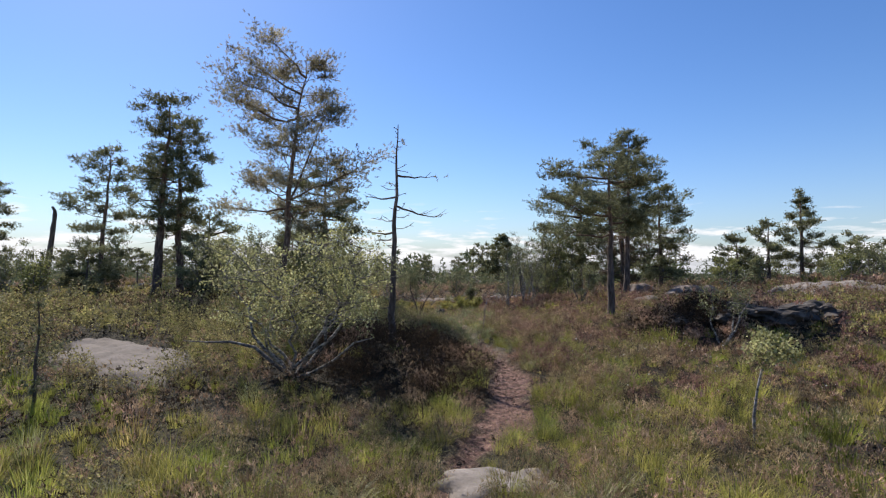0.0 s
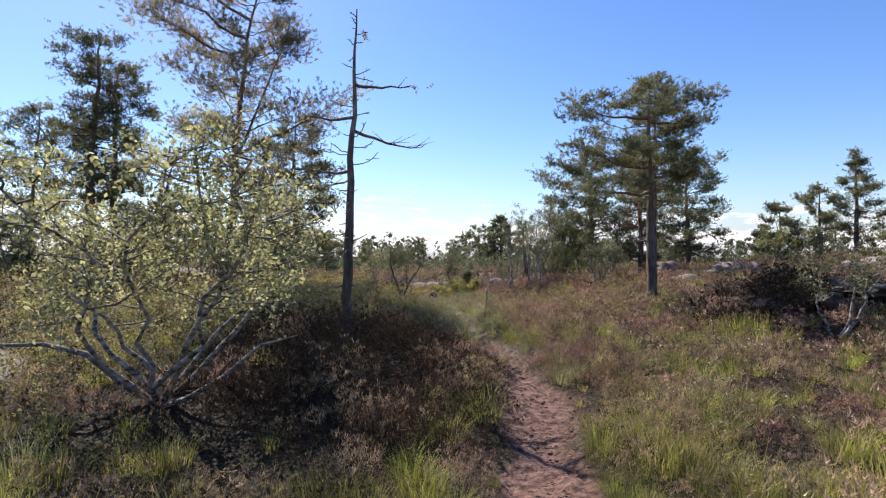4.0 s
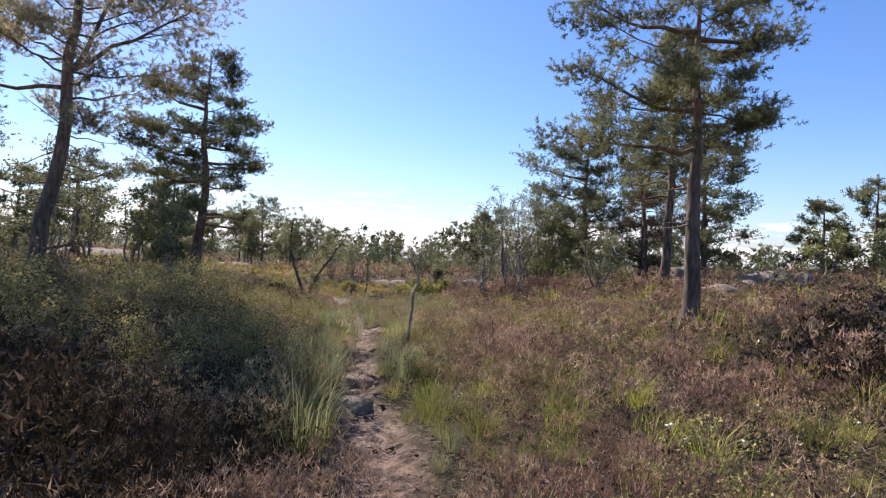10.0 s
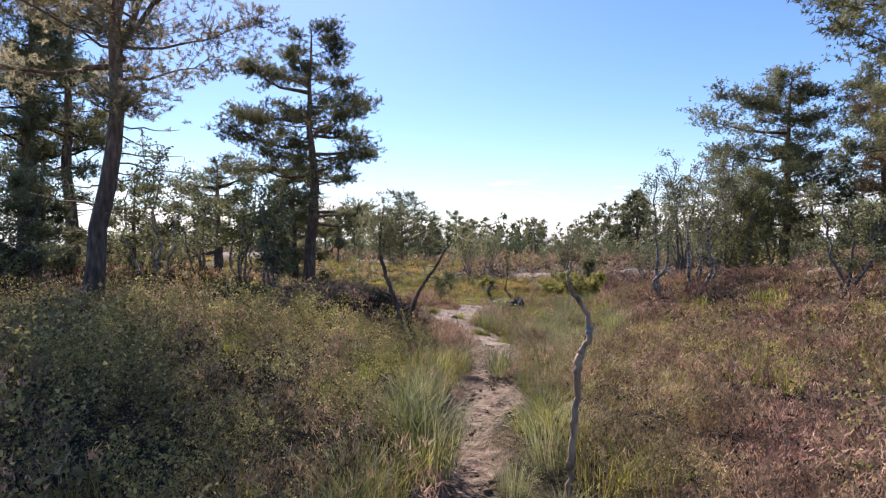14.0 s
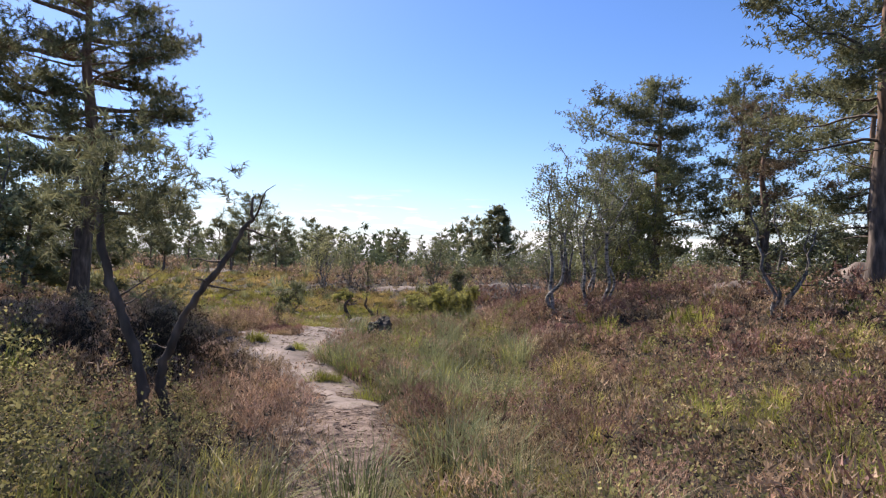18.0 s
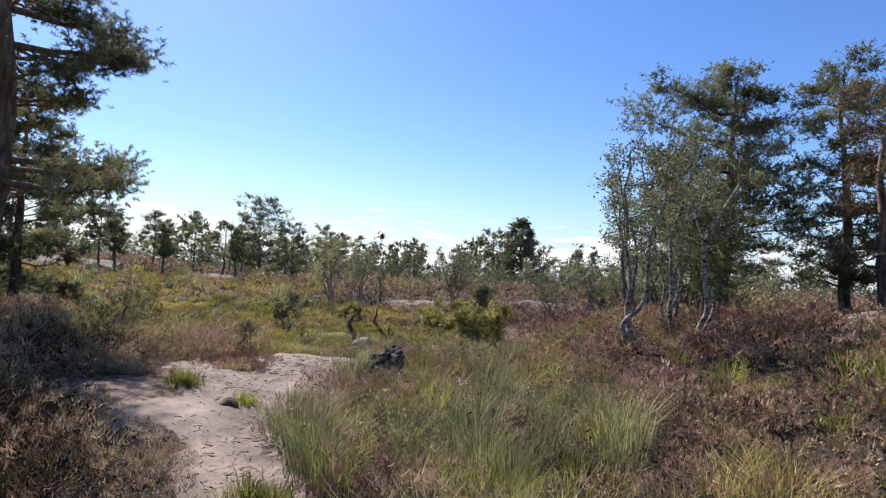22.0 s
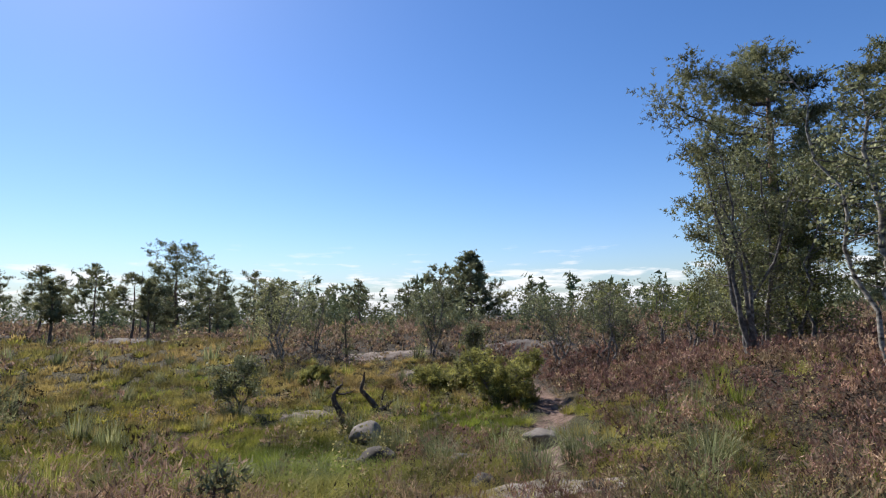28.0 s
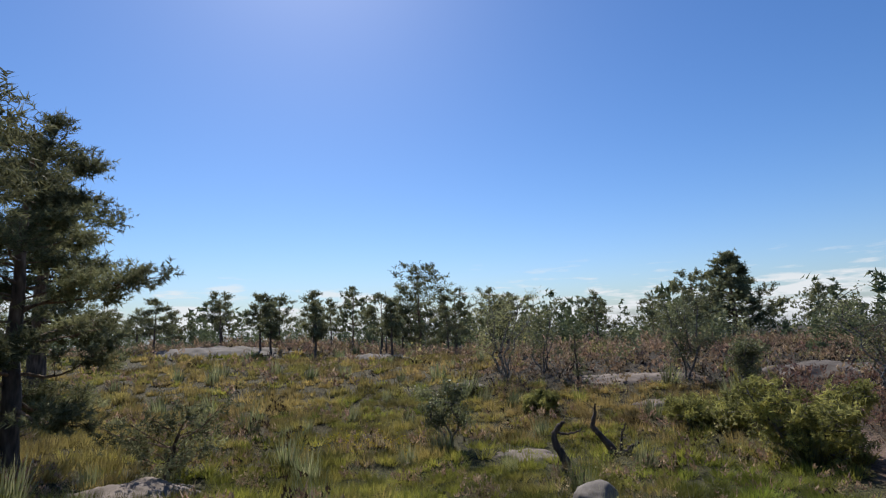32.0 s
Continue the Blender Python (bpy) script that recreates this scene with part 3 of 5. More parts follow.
def limb_path(start, az, length, lift, sag, wander, rng, n=7):
    t = np.linspace(0, 1, n)
    d = np.array([np.cos(az), np.sin(az)])
    side = np.array([-d[1], d[0]])
    w = np.cumsum(rng.normal(0, wander, n)) * length / n
    v = np.cumsum(rng.normal(0, wander * 0.7, n)) * length / n
    w, v = w - w[0], v - v[0]
    out = np.zeros((n, 3))
    out[:, :2] = np.asarray(start)[:2] + np.outer(t * length, d) + np.outer(w, side)
    out[:, 2] = start[2] + lift * length * t - sag * length * t * (1 - t) * 2 + v
    return out


def at_path(path, t):
    """The points at shares t of a polyline."""
    k = np.clip(np.asarray(t) * (len(path) - 1), 0, len(path) - 1.001)
    i = k.astype(int)
    return path[i] + (path[i + 1] - path[i]) * (k - i)[:, None]


def pine(x, y, height, radius, crown, reach, label, seed, lean=(0.0, 0.0), shape="round", limbs=34, tufts=9, needles=None, detail=0, dead=4, flat=0.4, category="pine tree", wander=0.02, bark=None, big=(), rise=0.0, puffs=None, tuft=1.0, keep=1.0, brushes=None):
    """A Scots pine: a bent trunk, knotty limbs, brushes of needles. crown: the share of the height where it begins; reach: its half width.
    big: heavy limbs of their own, as (share of the height, compass degrees, length, lift)."""
    rng = np.random.default_rng(seed)
    g0 = float(ground_z(x, y))
    tree = new("pine_tree")
    tree.location = (x, y, g0 - 0.05)
    tagged(tree, label, category)
    n = 16
    t = np.linspace(0, 1, n)
    bend = np.cumsum(rng.normal(0, wander, (n, 2)), axis=0) * height / 4
    bend -= bend[0] + np.outer(t, bend[-1] - bend[0]) * 0.5
    trunk = np.stack([lean[0] * t ** 1.3 + bend[:, 0], lean[1] * t ** 1.3 + bend[:, 1], t * height], -1)
    tr = radius * (1 - 0.93 * t ** 1.15) + 0.004
    tr[0] *= 1.28
    bole = part("trunk", *tube(trunk, tr, 12 if detail == 0 else 7), bark or PINE_TRUNK, tree)
    tips, dirs, wood = [], [], []
    count = limbs + len(big)
    for k in range(count):
        if k < len(big):
            share, deg, length, lift = big[k]
            az, sag = np.radians(deg), 0.12
            thick = radius * 0.36
        else:
            u = np.clip((k - len(big) + rng.uniform(-1.2, 2.2)) / max(1, limbs), 0, 1)
            share = crown + (0.985 - crown) * u
            az = k * 2.399 + rng.normal(0, 0.6)
            prof = {"round": np.sqrt(max(0.02, 1 - (2 * u - 0.75) ** 2 / 1.75)), "cone": (1 - u) ** 0.8 + 0.09, "flat": (0.5 + 0.35 * u) if u < 0.45 else 1.02 - 3.2 * max(0, u - 0.78), "column": 0.75 * np.sqrt(max(0.03, 1 - u ** 2.2)) + 0.1}[shape]
            swell = 0.82 + 0.34 * np.sin(az * 1.0 + 4.0 * u + seed) * np.sin(7.0 * u + seed * 1.7 + az)
            length = reach * max(0.16, prof) * swell * rng.uniform(0.5, 1.2)
            lift = rng.uniform(-0.2, 0.45) + 0.6 * max(0, u - 0.55) + rise if shape != "flat" else rng.uniform(-0.12, 0.3)
            sag = rng.uniform(-0.05, 0.28)
            thick = radius * (1 - share * 0.8) * 0.3 * min(1, length)
        start = at_path(trunk, [share])[0]
        p = limb_path(start, az, length, lift, sag, 0.28, rng, 7)
        lr = np.linspace(max(0.010, thick), 0.006, 7)
        mine = [tube(p, lr, 6 if detail == 0 else 4)]
        m = max(2, int(tufts * 0.62 * (0.5 + length / max(0.3, reach)) * (1.6 if k < len(big) else 1)))
        sub = 0.42 + 0.58 * rng.uniform(0, 1.0, m) ** 0.75
        P0 = at_path(p, sub)
        fan = rng.normal(0, 1, m) * 0.95
        L = length * rng.uniform(0.12, 0.46, m) * (1.3 - sub * 0.65)
        puff = 0.05 * min(reach, 3.0) + 0.06
        for q in range(m):
            a2 = az + fan[q]
            end = P0[q] + [np.cos(a2) * L[q], np.sin(a2) * L[q], L[q] * rng.uniform(-0.2, 0.75)]
            mid = (P0[q] + end) / 2 + rng.normal(0, 0.05, 3) * L[q]
            if detail < 1:
                mine.append(tube([P0[q], mid, end], [0.009, 0.006, 0.003], 3))
            count_q = puffs or (11, 11, 4)[detail]
            off = rng.normal(0, 1, (count_q, 3)) * [puff * 1.1, puff * 1.1, puff * 0.6]
            off[0] = (mid - end) * 0.6
            if rng.uniform() > keep:
                continue
            tips += list(end + off)
            dirs += list(off / puff + [0.5 * np.cos(a2), 0.5 * np.sin(a2), 0.9] + rng.normal(0, 0.3, (count_q, 3)))
        if detail < 3:
            part("limb" if k < len(big) else "branch", *joined(mine), PINE_LIMB if detail == 0 else PINE_BARK, bole)
        else:
            wood += mine
    for k in range(dead):
        share = rng.uniform(crown * 0.35, crown)
        p = limb_path(at_path(trunk, [share])[0], rng.uniform(0, 6.28), rng.uniform(0.3, 0.8) * reach * 0.6, rng.uniform(-0.3, 0.3), 0.1, 0.25, rng, 6)
        part("dead_branch", *tube(p, np.linspace(0.018, 0.004, 6), 4), DEAD_WOOD, bole)
    if wood:
        tagged(part("branches", *joined(wood), PINE_BARK, tree), kind="stuff")
    tips, dirs = np.array(tips), np.array(dirs)
    kinds = brushes or (TUFTS, TUFTS_MID, TUFTS_FAR)[detail]
    which = rng.integers(0, len(kinds), len(tips))
    pieces = [scatter(kinds[w], tips[which == w], dirs[which == w], tuft * rng.uniform(0.8, 1.35, (which == w).sum()), rng) for w in range(len(kinds)) if (which == w).any()]
    part("crown", *joined(pieces), needles or NEEDLES, tree, soft=False)
    return tree


def leafy(x, y, height, stems, reach, label, seed, bark=None, leaf=None, detail=0, sprays=60, lean=(0.0, 0.0), bare=0.3, category="birch tree", name="birch_tree", thick=0.035, crook=0.13, leafless=0.0, spread=0.35, feet=(), spray=None):
    """A small birch or bush: crooked stems from one root, forked boughs, thin twigs, sprays of leaves."""
    rng = np.random.default_rng(seed)
    g0 = float(ground_z(x, y))
    tree = new(name)
    tree.location = (x, y, g0 - 0.04)
    tagged(tree, label, category)
    tips, dirs, boughs = [], [], []
    for s in range(stems):
        n = 11
        t = np.linspace(0, 1, n)
        az = s * 2.4 + rng.uniform(0, 0.9)
        out = spread * reach * (0.0 if stems == 1 else 1.0)
        walk_xy = np.cumsum(rng.normal(0, crook, (n, 2)), axis=0) * height / 5
        walk_xy -= walk_xy[0]
        h = height * rng.uniform(0.72, 1.0)
        stem = np.stack([lean[0] * t ** 1.2 + out * np.cos(az) * t ** 0.8 + walk_xy[:, 0], lean[1] * t ** 1.2 + out * np.sin(az) * t ** 0.8 + walk_xy[:, 1], t * h], -1)
        stem[:, :2] += 0.05 * np.array([np.cos(az), np.sin(az)]) * min(1, stems - 1)
        if s < len(feet):  # a foot of known bends, then on upwards
            foot = np.array(feet[s], float)
            rest = stem[stem[:, 2] > foot[-1, 2] + 0.15]
            rest = rest + np.append(foot[-1, :2] - rest[0, :2], 0) * np.linspace(1, 0.6, len(rest))[:, None]
            stem = at_path(np.concatenate([foot, rest]), np.linspace(0, 1, 26))
            stem[1:-1] = (stem[:-2] + 2 * stem[1:-1] + stem[2:]) / 4
            t = np.linspace(0, 1, 26)
        rod = part("stem", *tube(stem, thick * rng.uniform(0.75, 1.1) * (1 - 0.85 * t) + 0.004, 8 if detail == 0 else 5), bark or BIRCH_BARK, tree)
        m = max(3, int(sprays / stems / 3))
        for k in range(m):
            u = bare + (1 - bare) * (k + rng.uniform()) / m
            L = reach * rng.uniform(0.35, 0.9) * (1.15 - 0.6 * u)
            p = limb_path(at_path(stem, [u])[0], rng.uniform(0, 6.28), L, rng.uniform(0.1, 0.7), rng.uniform(-0.1, 0.2), 0.25, rng, 5)
            mine = [tube(p, np.linspace(0.012, 0.003, 5), 4 if detail == 0 else 3)]
            for e in rng.uniform(0.35, 1.0, 6):
                c = at_path(p, [e])[0]
                end = c + rng.normal(0, 0.13, 3) * reach * 0.7
                if detail < 1:
                    mine.append(tube([c, (c + end) / 2 + rng.normal(0, 0.02, 3), end], [0.005, 0.004, 0.002], 3))
                if rng.uniform() >= leafless:
                    tips += [end, (c + end) / 2]
                    dirs += [end - c, rng.normal(size=3)]
            if detail < 2:
                part("bough", *joined(mine), BIRCH_DARK, rod)
            else:
                boughs += mine
    if boughs:
        tagged(part("boughs", *joined(boughs), BIRCH_DARK, tree), kind="stuff")
    if tips:
        tips, dirs = np.array(tips), np.array(dirs) + 1e-4
        kinds = spray or (SPRAYS, SPRAYS_MID, SPRAYS_FAR)[detail]
        which = rng.integers(0, len(kinds), len(tips))
        pieces = [scatter(kinds[w], tips[which == w], dirs[which == w], rng.uniform(0.8, 1.3, (which == w).sum()), rng) for w in range(len(kinds)) if (which == w).any()]
        part("crown", *joined(pieces), leaf or BIRCH_LEAF, tree, soft=False)
    return tree


def crooked(name, x, y, stems, label, category, mat=None, seed=0, twigs=0):
    """A dead crooked little tree: each stem is a row of (sideways, ahead, up, radius) from its foot."""
    rng = np.random.default_rng(seed)
    ob = new(name)
    ob.location = (x, y, float(ground_z(x, y)) - 0.06)
    tagged(ob, label, category)
    for rows in stems:
        rows = np.array(rows, float)
        fine = np.linspace(0, 1, 4 * len(rows))
        path, rad = at_path(rows[:, :3], fine), at_path(rows[:, 3:].repeat(3, 1), fine)[:, 0]
        path[1:-1] = (path[:-2] + 2 * path[1:-1] + path[2:]) / 4 + rng.normal(0, 0.006, (len(path) - 2, 3))
        rod = part("stem", *tube(path, rad * rng.uniform(0.88, 1.15, len(rad)), 9), mat or DEAD_WOOD, ob)
        for k in range(twigs):
            p = limb_path(at_path(path, [rng.uniform(0.3, 1)])[0], rng.uniform(0, 6.28), rng.uniform(0.06, 0.3), rng.uniform(-0.2, 0.9), 0, 0.3, rng, 5)
            part("twig", *tube(p, np.linspace(0.008, 0.002, 5), 4), mat or DEAD_WOOD, rod)
    return ob


# ---- bare rock ----
rock_slab(-1.65, 28.05, 1.3, 2.9, 0.03, -8, GRANITE_PINK, "broad pinkish-grey granite slab worn bare on the trail", 3)
rock_slab(-0.72, 25.35, 0.48, 1.75, 0.012, 27, GRANITE_PINK, "long pinkish-grey granite slab worn flush in the trail", 25)
rock_slab(0.15, 31.2, 1.05, 0.5, 0.025, 12, GRANITE, "grey granite edge of a slab", 26)
rock_slab(0.12, 23.6, 0.36, 0.3, 0.01, -20, GRANITE_PINK, "pale worn granite step in the trail", 4)
rock_slab(0.65, 6.3, 0.8, 0.5, 0.05, 5, GRANITE, "flat grey rock at the foot of the knoll", 7)
rock_slab(-7.9, 13.0, 2.9, 1.25, 0.1, -43, GRANITE_BROWN, "low grey granite slab among grass", 8)
rock_slab(0.8, 16.1, 0.34, 0.2, 0.0, 15, GRANITE_PINK, "small pale rock flush in the trail", 9, sink=0.12)
rock_slab(0.98, 15.3, 0.2, 0.13, 0.0, 40, GRANITE_PINK, "small pale rock flush in the trail", 10, sink=0.13)
rock_slab(0.3, -0.2, 2.2, 1.6, 0.04, 0, GRANITE, "flat granite knoll top", 11)
rock_slab(5.7, 50.0, 2.2, 1.3, 0.3, 0, GRANITE_BROWN, "smooth grey granite whaleback beyond the bog", 12)
rock_slab(-0.6, 48.9, 2.3, 1.0, 0.14, 0, GRANITE_PINK, "low grey rock beyond the bog", 13)
rock_slab(0.0, 45.0, 0.7, 0.5, 0.1, 0, GRANITE_PINK, "low grey rock beyond the bog", 14)
rock_slab(-6.2, 47.2, 0.7, 0.4, 0.1, 0, GRANITE, "low grey rock beyond the bog", 27)
rock_slab(-2.9, 39.3, 0.7, 0.5, 0.05, 0, GRANITE_PINK, "wet bare rock patch in the bog", 15)
rock_slab(11.2, 30.3, 1.3, 0.9, 0.62, 25, GRANITE_PINK, "rounded granite outcrop under pines", 16)
rock_slab(8.4, 31.0, 0.9, 0.7, 0.34, 10, GRANITE_PINK, "rounded granite outcrop under pines", 17)
rock_slab(12.6, 26.5, 1.7, 1.0, 0.5, 15, GRANITE_PINK, "rounded granite outcrop under pines", 18)
rock_slab(9.6, 24.8, 1.0, 0.6, 0.25, -10, GRANITE_PINK, "rounded granite outcrop under pines", 19)
rock_slab(17.5, 24.0, 3.2, 1.5, 0.4, 0, GRANITE, "low grey granite outcrop on the heath", 20)
rock_slab(-7.4, 34.6, 0.8, 1.0, 0.15, 0, GRANITE_PINK, "grey rock beside a dark bush", 21)
rock_slab(-30, 62, 6, 3, 0.4, 10, GRANITE_BROWN, "wide bare rock rise at the bog's far edge", 22)
rock_slab(-16, 60, 3.0, 1.4, 0.3, 0, GRANITE_BROWN, "grey rock rise at the bog's far edge", 23)
rock_slab(1.7, 35.0, 0.3, 0.5, 0.0, 10, GRANITE_BROWN, "flat rock in the trail", 24)
boulder(10.1, 16.1, 1.4, 0.9, 0.42, 12, GRANITE_DARK, "large dark rock outcrop with pale lichen and a flat top", 41, 0.36, 0.34, cuts=26)
for ox, oy, oa, ob_, oc, seed in ((8.6, 15.9, 0.7, 0.55, 0.36, 42), (11.9, 16.7, 0.9, 0.7, 0.42, 46), (7.2, 16.4, 0.55, 0.4, 0.26, 47)):
    boulder(ox, oy, oa, ob_, oc, seed * 40, GRANITE_DARK, "dark lichen-covered rock half sunk in heather", seed, 0.36, 0.34, cuts=22)
boulder(-0.12, 29.2, 0.30, 0.25, 0.26, 20, GRANITE_DARK, "dark boulder with pale lichen on a granite slab", 33, 0.14, 0.26, cuts=14)
boulder(-1.5, 36.3, 0.31, 0.29, 0.22, 0, GRANITE, "round pale boulder in bog grass", 34, 0.2, 0.1)
boulder(-1.38, 34.1, 0.32, 0.28, 0.17, 30, GRANITE_DARK, "small dark broken boulder in heather", 35, 0.2)
boulder(-1.29, 26.6, 0.1, 0.09, 0.08, 40, GRANITE_DARK, "dark loose stone on granite", 36, 0.15)
boulder(0.66, 31.1, 0.17, 0.13, 0.07, 10, GRANITE_DARK, "grey loose stone at a slab's edge", 37, 0.15)
boulder(-0.3, 31.7, 0.2, 0.14, 0.08, 70, GRANITE_DARK, "grey loose stone at a slab's edge", 38, 0.15)
boulder(-0.2, 33.35, 0.27, 0.2, 0.1, 25, GRANITE, "grey broken stone beside the trail", 61, 0.2)
boulder(0.14, 33.65, 0.2, 0.17, 0.12, 110, GRANITE_DARK, "dark broken stone beside the trail", 62, 0.2)
boulder(1.25, 34.5, 0.3, 0.24, 0.14, 15, GRANITE, "pale rounded stone in the trail", 63, 0.25)
boulder(7.6, 36.6, 0.4, 0.35, 0.25, 70, GRANITE_PINK, "pale stone in red heather", 39, 0.2)

# ---- pines ----
pine(-6.95, 22.2, 10.9, 0.16, 0.36, 3.1, "tall thin-needled pine with a forked crown, coloured pale for sun haze", 101, (1.0, 0.5), "round", 48, 22, NEEDLES_HAZED, 0, 16, rise=0.2, tuft=1.0, brushes=TUFTS_FINE, puffs=10, big=((0.42, 20, 1.9, 2.5), (0.40, 200, 2.6, 0.05), (0.43, 345, 3.6, 0.45), (0.39, 320, 1.6, -0.5), (0.86, 235, 2.8, 0.2), (0.8, 255, 3.4, 0.15), (0.93, 248, 2.6, 0.3), (0.76, 240, 3.4, 0.1)))
pine(-14.7, 27.1, 10.6, 0.24, 0.34, 2.7, "dark tall pine standing beside another", 102, (0.6, 0), "column", 54, 13, None, 1, 16)
pine(-14.0, 28.1, 9.6, 0.2, 0.34, 2.4, "dark tall pine standing beside another", 103, (0.2, 0), "column", 46, 13, None, 1, 14)
pine(-20.4, 31.4, 9.4, 0.17, 0.3, 2.5, "dark pine with long low branches", 104, (0.3, 0), "column", 44, 13, None, 1, 6)
pine(-7.05, 30.3, 8.4, 0.2, 0.4, 1.75, "broad dense pine at the bog's edge", 105, (0.45, -0.3), "round", 50, 20, NEEDLES, 0, 9, brushes=TUFTS_FINE, puffs=9, big=((0.31, 35, 1.7, 0.05), (0.27, 5, 1.9, 0.0), (0.3, 60, 1.5, 0.05), (0.36, 290, 2.1, 0.0), (0.46, 190, 2.4, 0.05), (0.56, 205, 2.5, 0.08), (0.66, 180, 2.2, 0.12), (0.53, 20, 1.7, 0.1), (0.6, 45, 1.7, 0.1), (0.71, 35, 1.6, 0.15), (0.76, 225, 1.9, 0.2)))
pine(-9.9, 34.6, 5.5, 0.14, 0.16, 1.4, "small bushy pine at the bog's edge", 106, (0, 0), "round", 52, 17, NEEDLES, 0, 5, puffs=8, tuft=1.2, brushes=TUFTS_FINE)
pine(-18.0, 40.5, 7.2, 0.3, 0.34, 2.2, "stout pine with a broad broken top and drooping limbs", 107, (0, 0), "round", 40, 13, NEEDLES, 1, 9, big=((0.3, 200, 2.6, -0.2), (0.78, 190, 2.3, 0.25), (0.8, 10, 2.0, 0.3)))
pine(6.2, 19.6, 6.5, 0.145, 0.5, 1.95, "flat-topped pine with reddish limbs and a bare lower trunk", 108, (0.05, 0), "flat", 32, 15, NEEDLES, 0, 5, brushes=TUFTS_FINE, wander=0.012, keep=0.85, big=((0.5, 185, 2.3, 0.05), (0.6, 165, 2.0, 0.3), (0.56, 10, 1.3, 0.2), (0.8, 0, 1.5, 0.15), (0.82, 180, 2.0, 0.12)))
pine(10.0, 28.8, 9.2, 0.17, 0.34, 2.3, "tall dark pine with tiers of branches behind a flat-topped one", 109, (0.2, 0), "column", 50, 13, NEEDLES, 1, 8, big=((0.55, 190, 2.8, 0.1), (0.7, 170, 2.6, 0.2), (0.84, 185, 2.3, 0.25)))
pine(10.4, 40.2, 8.9, 0.23, 0.2, 2.8, "tall broad dark pine among birches", 110, (0.2, 0), "round", 66, 19, NEEDLES, 1, 5, big=((0.72, 185, 3.3, 0.2), (0.6, 200, 3.0, 0.1), (0.84, 190, 2.6, 0.25)))
pine(13.0, 38.0, 8.2, 0.18, 0.15, 2.5, "dark pine on a rocky rise", 111, (0, 0), "column", 62, 13, NEEDLES, 1, 5)
pine(12.2, 35.4, 6.6, 0.17, 0.2, 2.1, "half-dead pine with brown needles", 112, (0, 0), "column", 32, 10, NEEDLES_BROWN, 1, 6)
pine(13.6, 33.0, 6.9, 0.16, 0.15, 2.3, "dark pine on a rocky rise", 113, (0, 0), "column", 56, 13, NEEDLES, 1, 6)
pine(20.6, 30.2, 5.4, 0.13, 0.16, 1.5, "young cone-shaped pine on the heath", 114, (0, 0), "cone", 34, 10, NEEDLES, 1, 2)
pine(18.2, 29.4, 3.4, 0.11, 0.2, 1.3, "low bushy pine on the heath", 115, (0, 0), "round", 22, 9, NEEDLES, 1, 2)
pine(16.9, 30.4, 2.9, 0.09, 0.15, 1.2, "low bushy pine on the heath", 116, (0, 0), "round", 20, 9, NEEDLES, 1, 2)
pine(24.5, 31.5, 3.2, 0.1, 0.15, 1.3, "low bushy pine on the heath", 117, (0, 0), "round", 20, 9, NEEDLES, 1, 2)
pine(27.5, 33.0, 3.0, 0.1, 0.15, 1.5, "low bushy pine on the heath", 118, (0, 0), "round", 20, 9, NEEDLES, 1, 2)
pine(9.6, 84.0, 8.8, 0.3, 0.22, 4.4, "broad-crowned pine beyond the bog", 119, (0, 0), "cone", 80, 14, NEEDLES, 2, 2, tuft=1.25, puffs=7)
pine(6.4, 84.5, 7.2, 0.22, 0.25, 3.2, "broad-crowned pine beyond the bog", 120, (0, 0), "round", 36, 8, NEEDLES, 2, 2, tuft=1.5)
pine(-18.4, 75.0, 8.7, 0.17, 0.16, 2.9, "dense upright pine at the bog's far edge", 121, (0, 0), "round", 74, 13, NEEDLES, 1, 4, puffs=7, tuft=1.3)
pine(-14.9, 75.5, 6.6, 0.17, 0.3, 2.0, "slim pine at the bog's far edge", 122, (0, 0), "column", 46, 10, NEEDLES, 1, 4, puffs=6, tuft=1.3)
pine(-13.2, 82.0, 7.0, 0.15, 0.4, 1.8, "slim bare-stemmed pine at the bog's far edge", 123, (0, 0), "column", 36, 9, NEEDLES, 1, 5, puffs=6, tuft=1.3)
pine(-6.75, 8.9, 1.85, 0.03, 0.1, 0.42, "young pine sapling in rough grass", 124, (0.05, 0), "cone", 13, 2, NEEDLES, 0, 0, puffs=2)
leafy(-4.65, 39.9, 1.45, 3, 0.6, "small dark crooked birch in the bog", 125, BIRCH_DARK, GREY_LEAF, 0, 70, (0.0, 0), 0.35, thick=0.03, crook=0.2, spread=0.6)
pine(-2.4, 47.0, 2.0, 0.05, 0.1, 0.5, "small young pine beyond the bog", 126, (0, 0), "cone", 16, 3, NEEDLES, 1, 0, puffs=2)
rngp = np.random.default_rng(55)
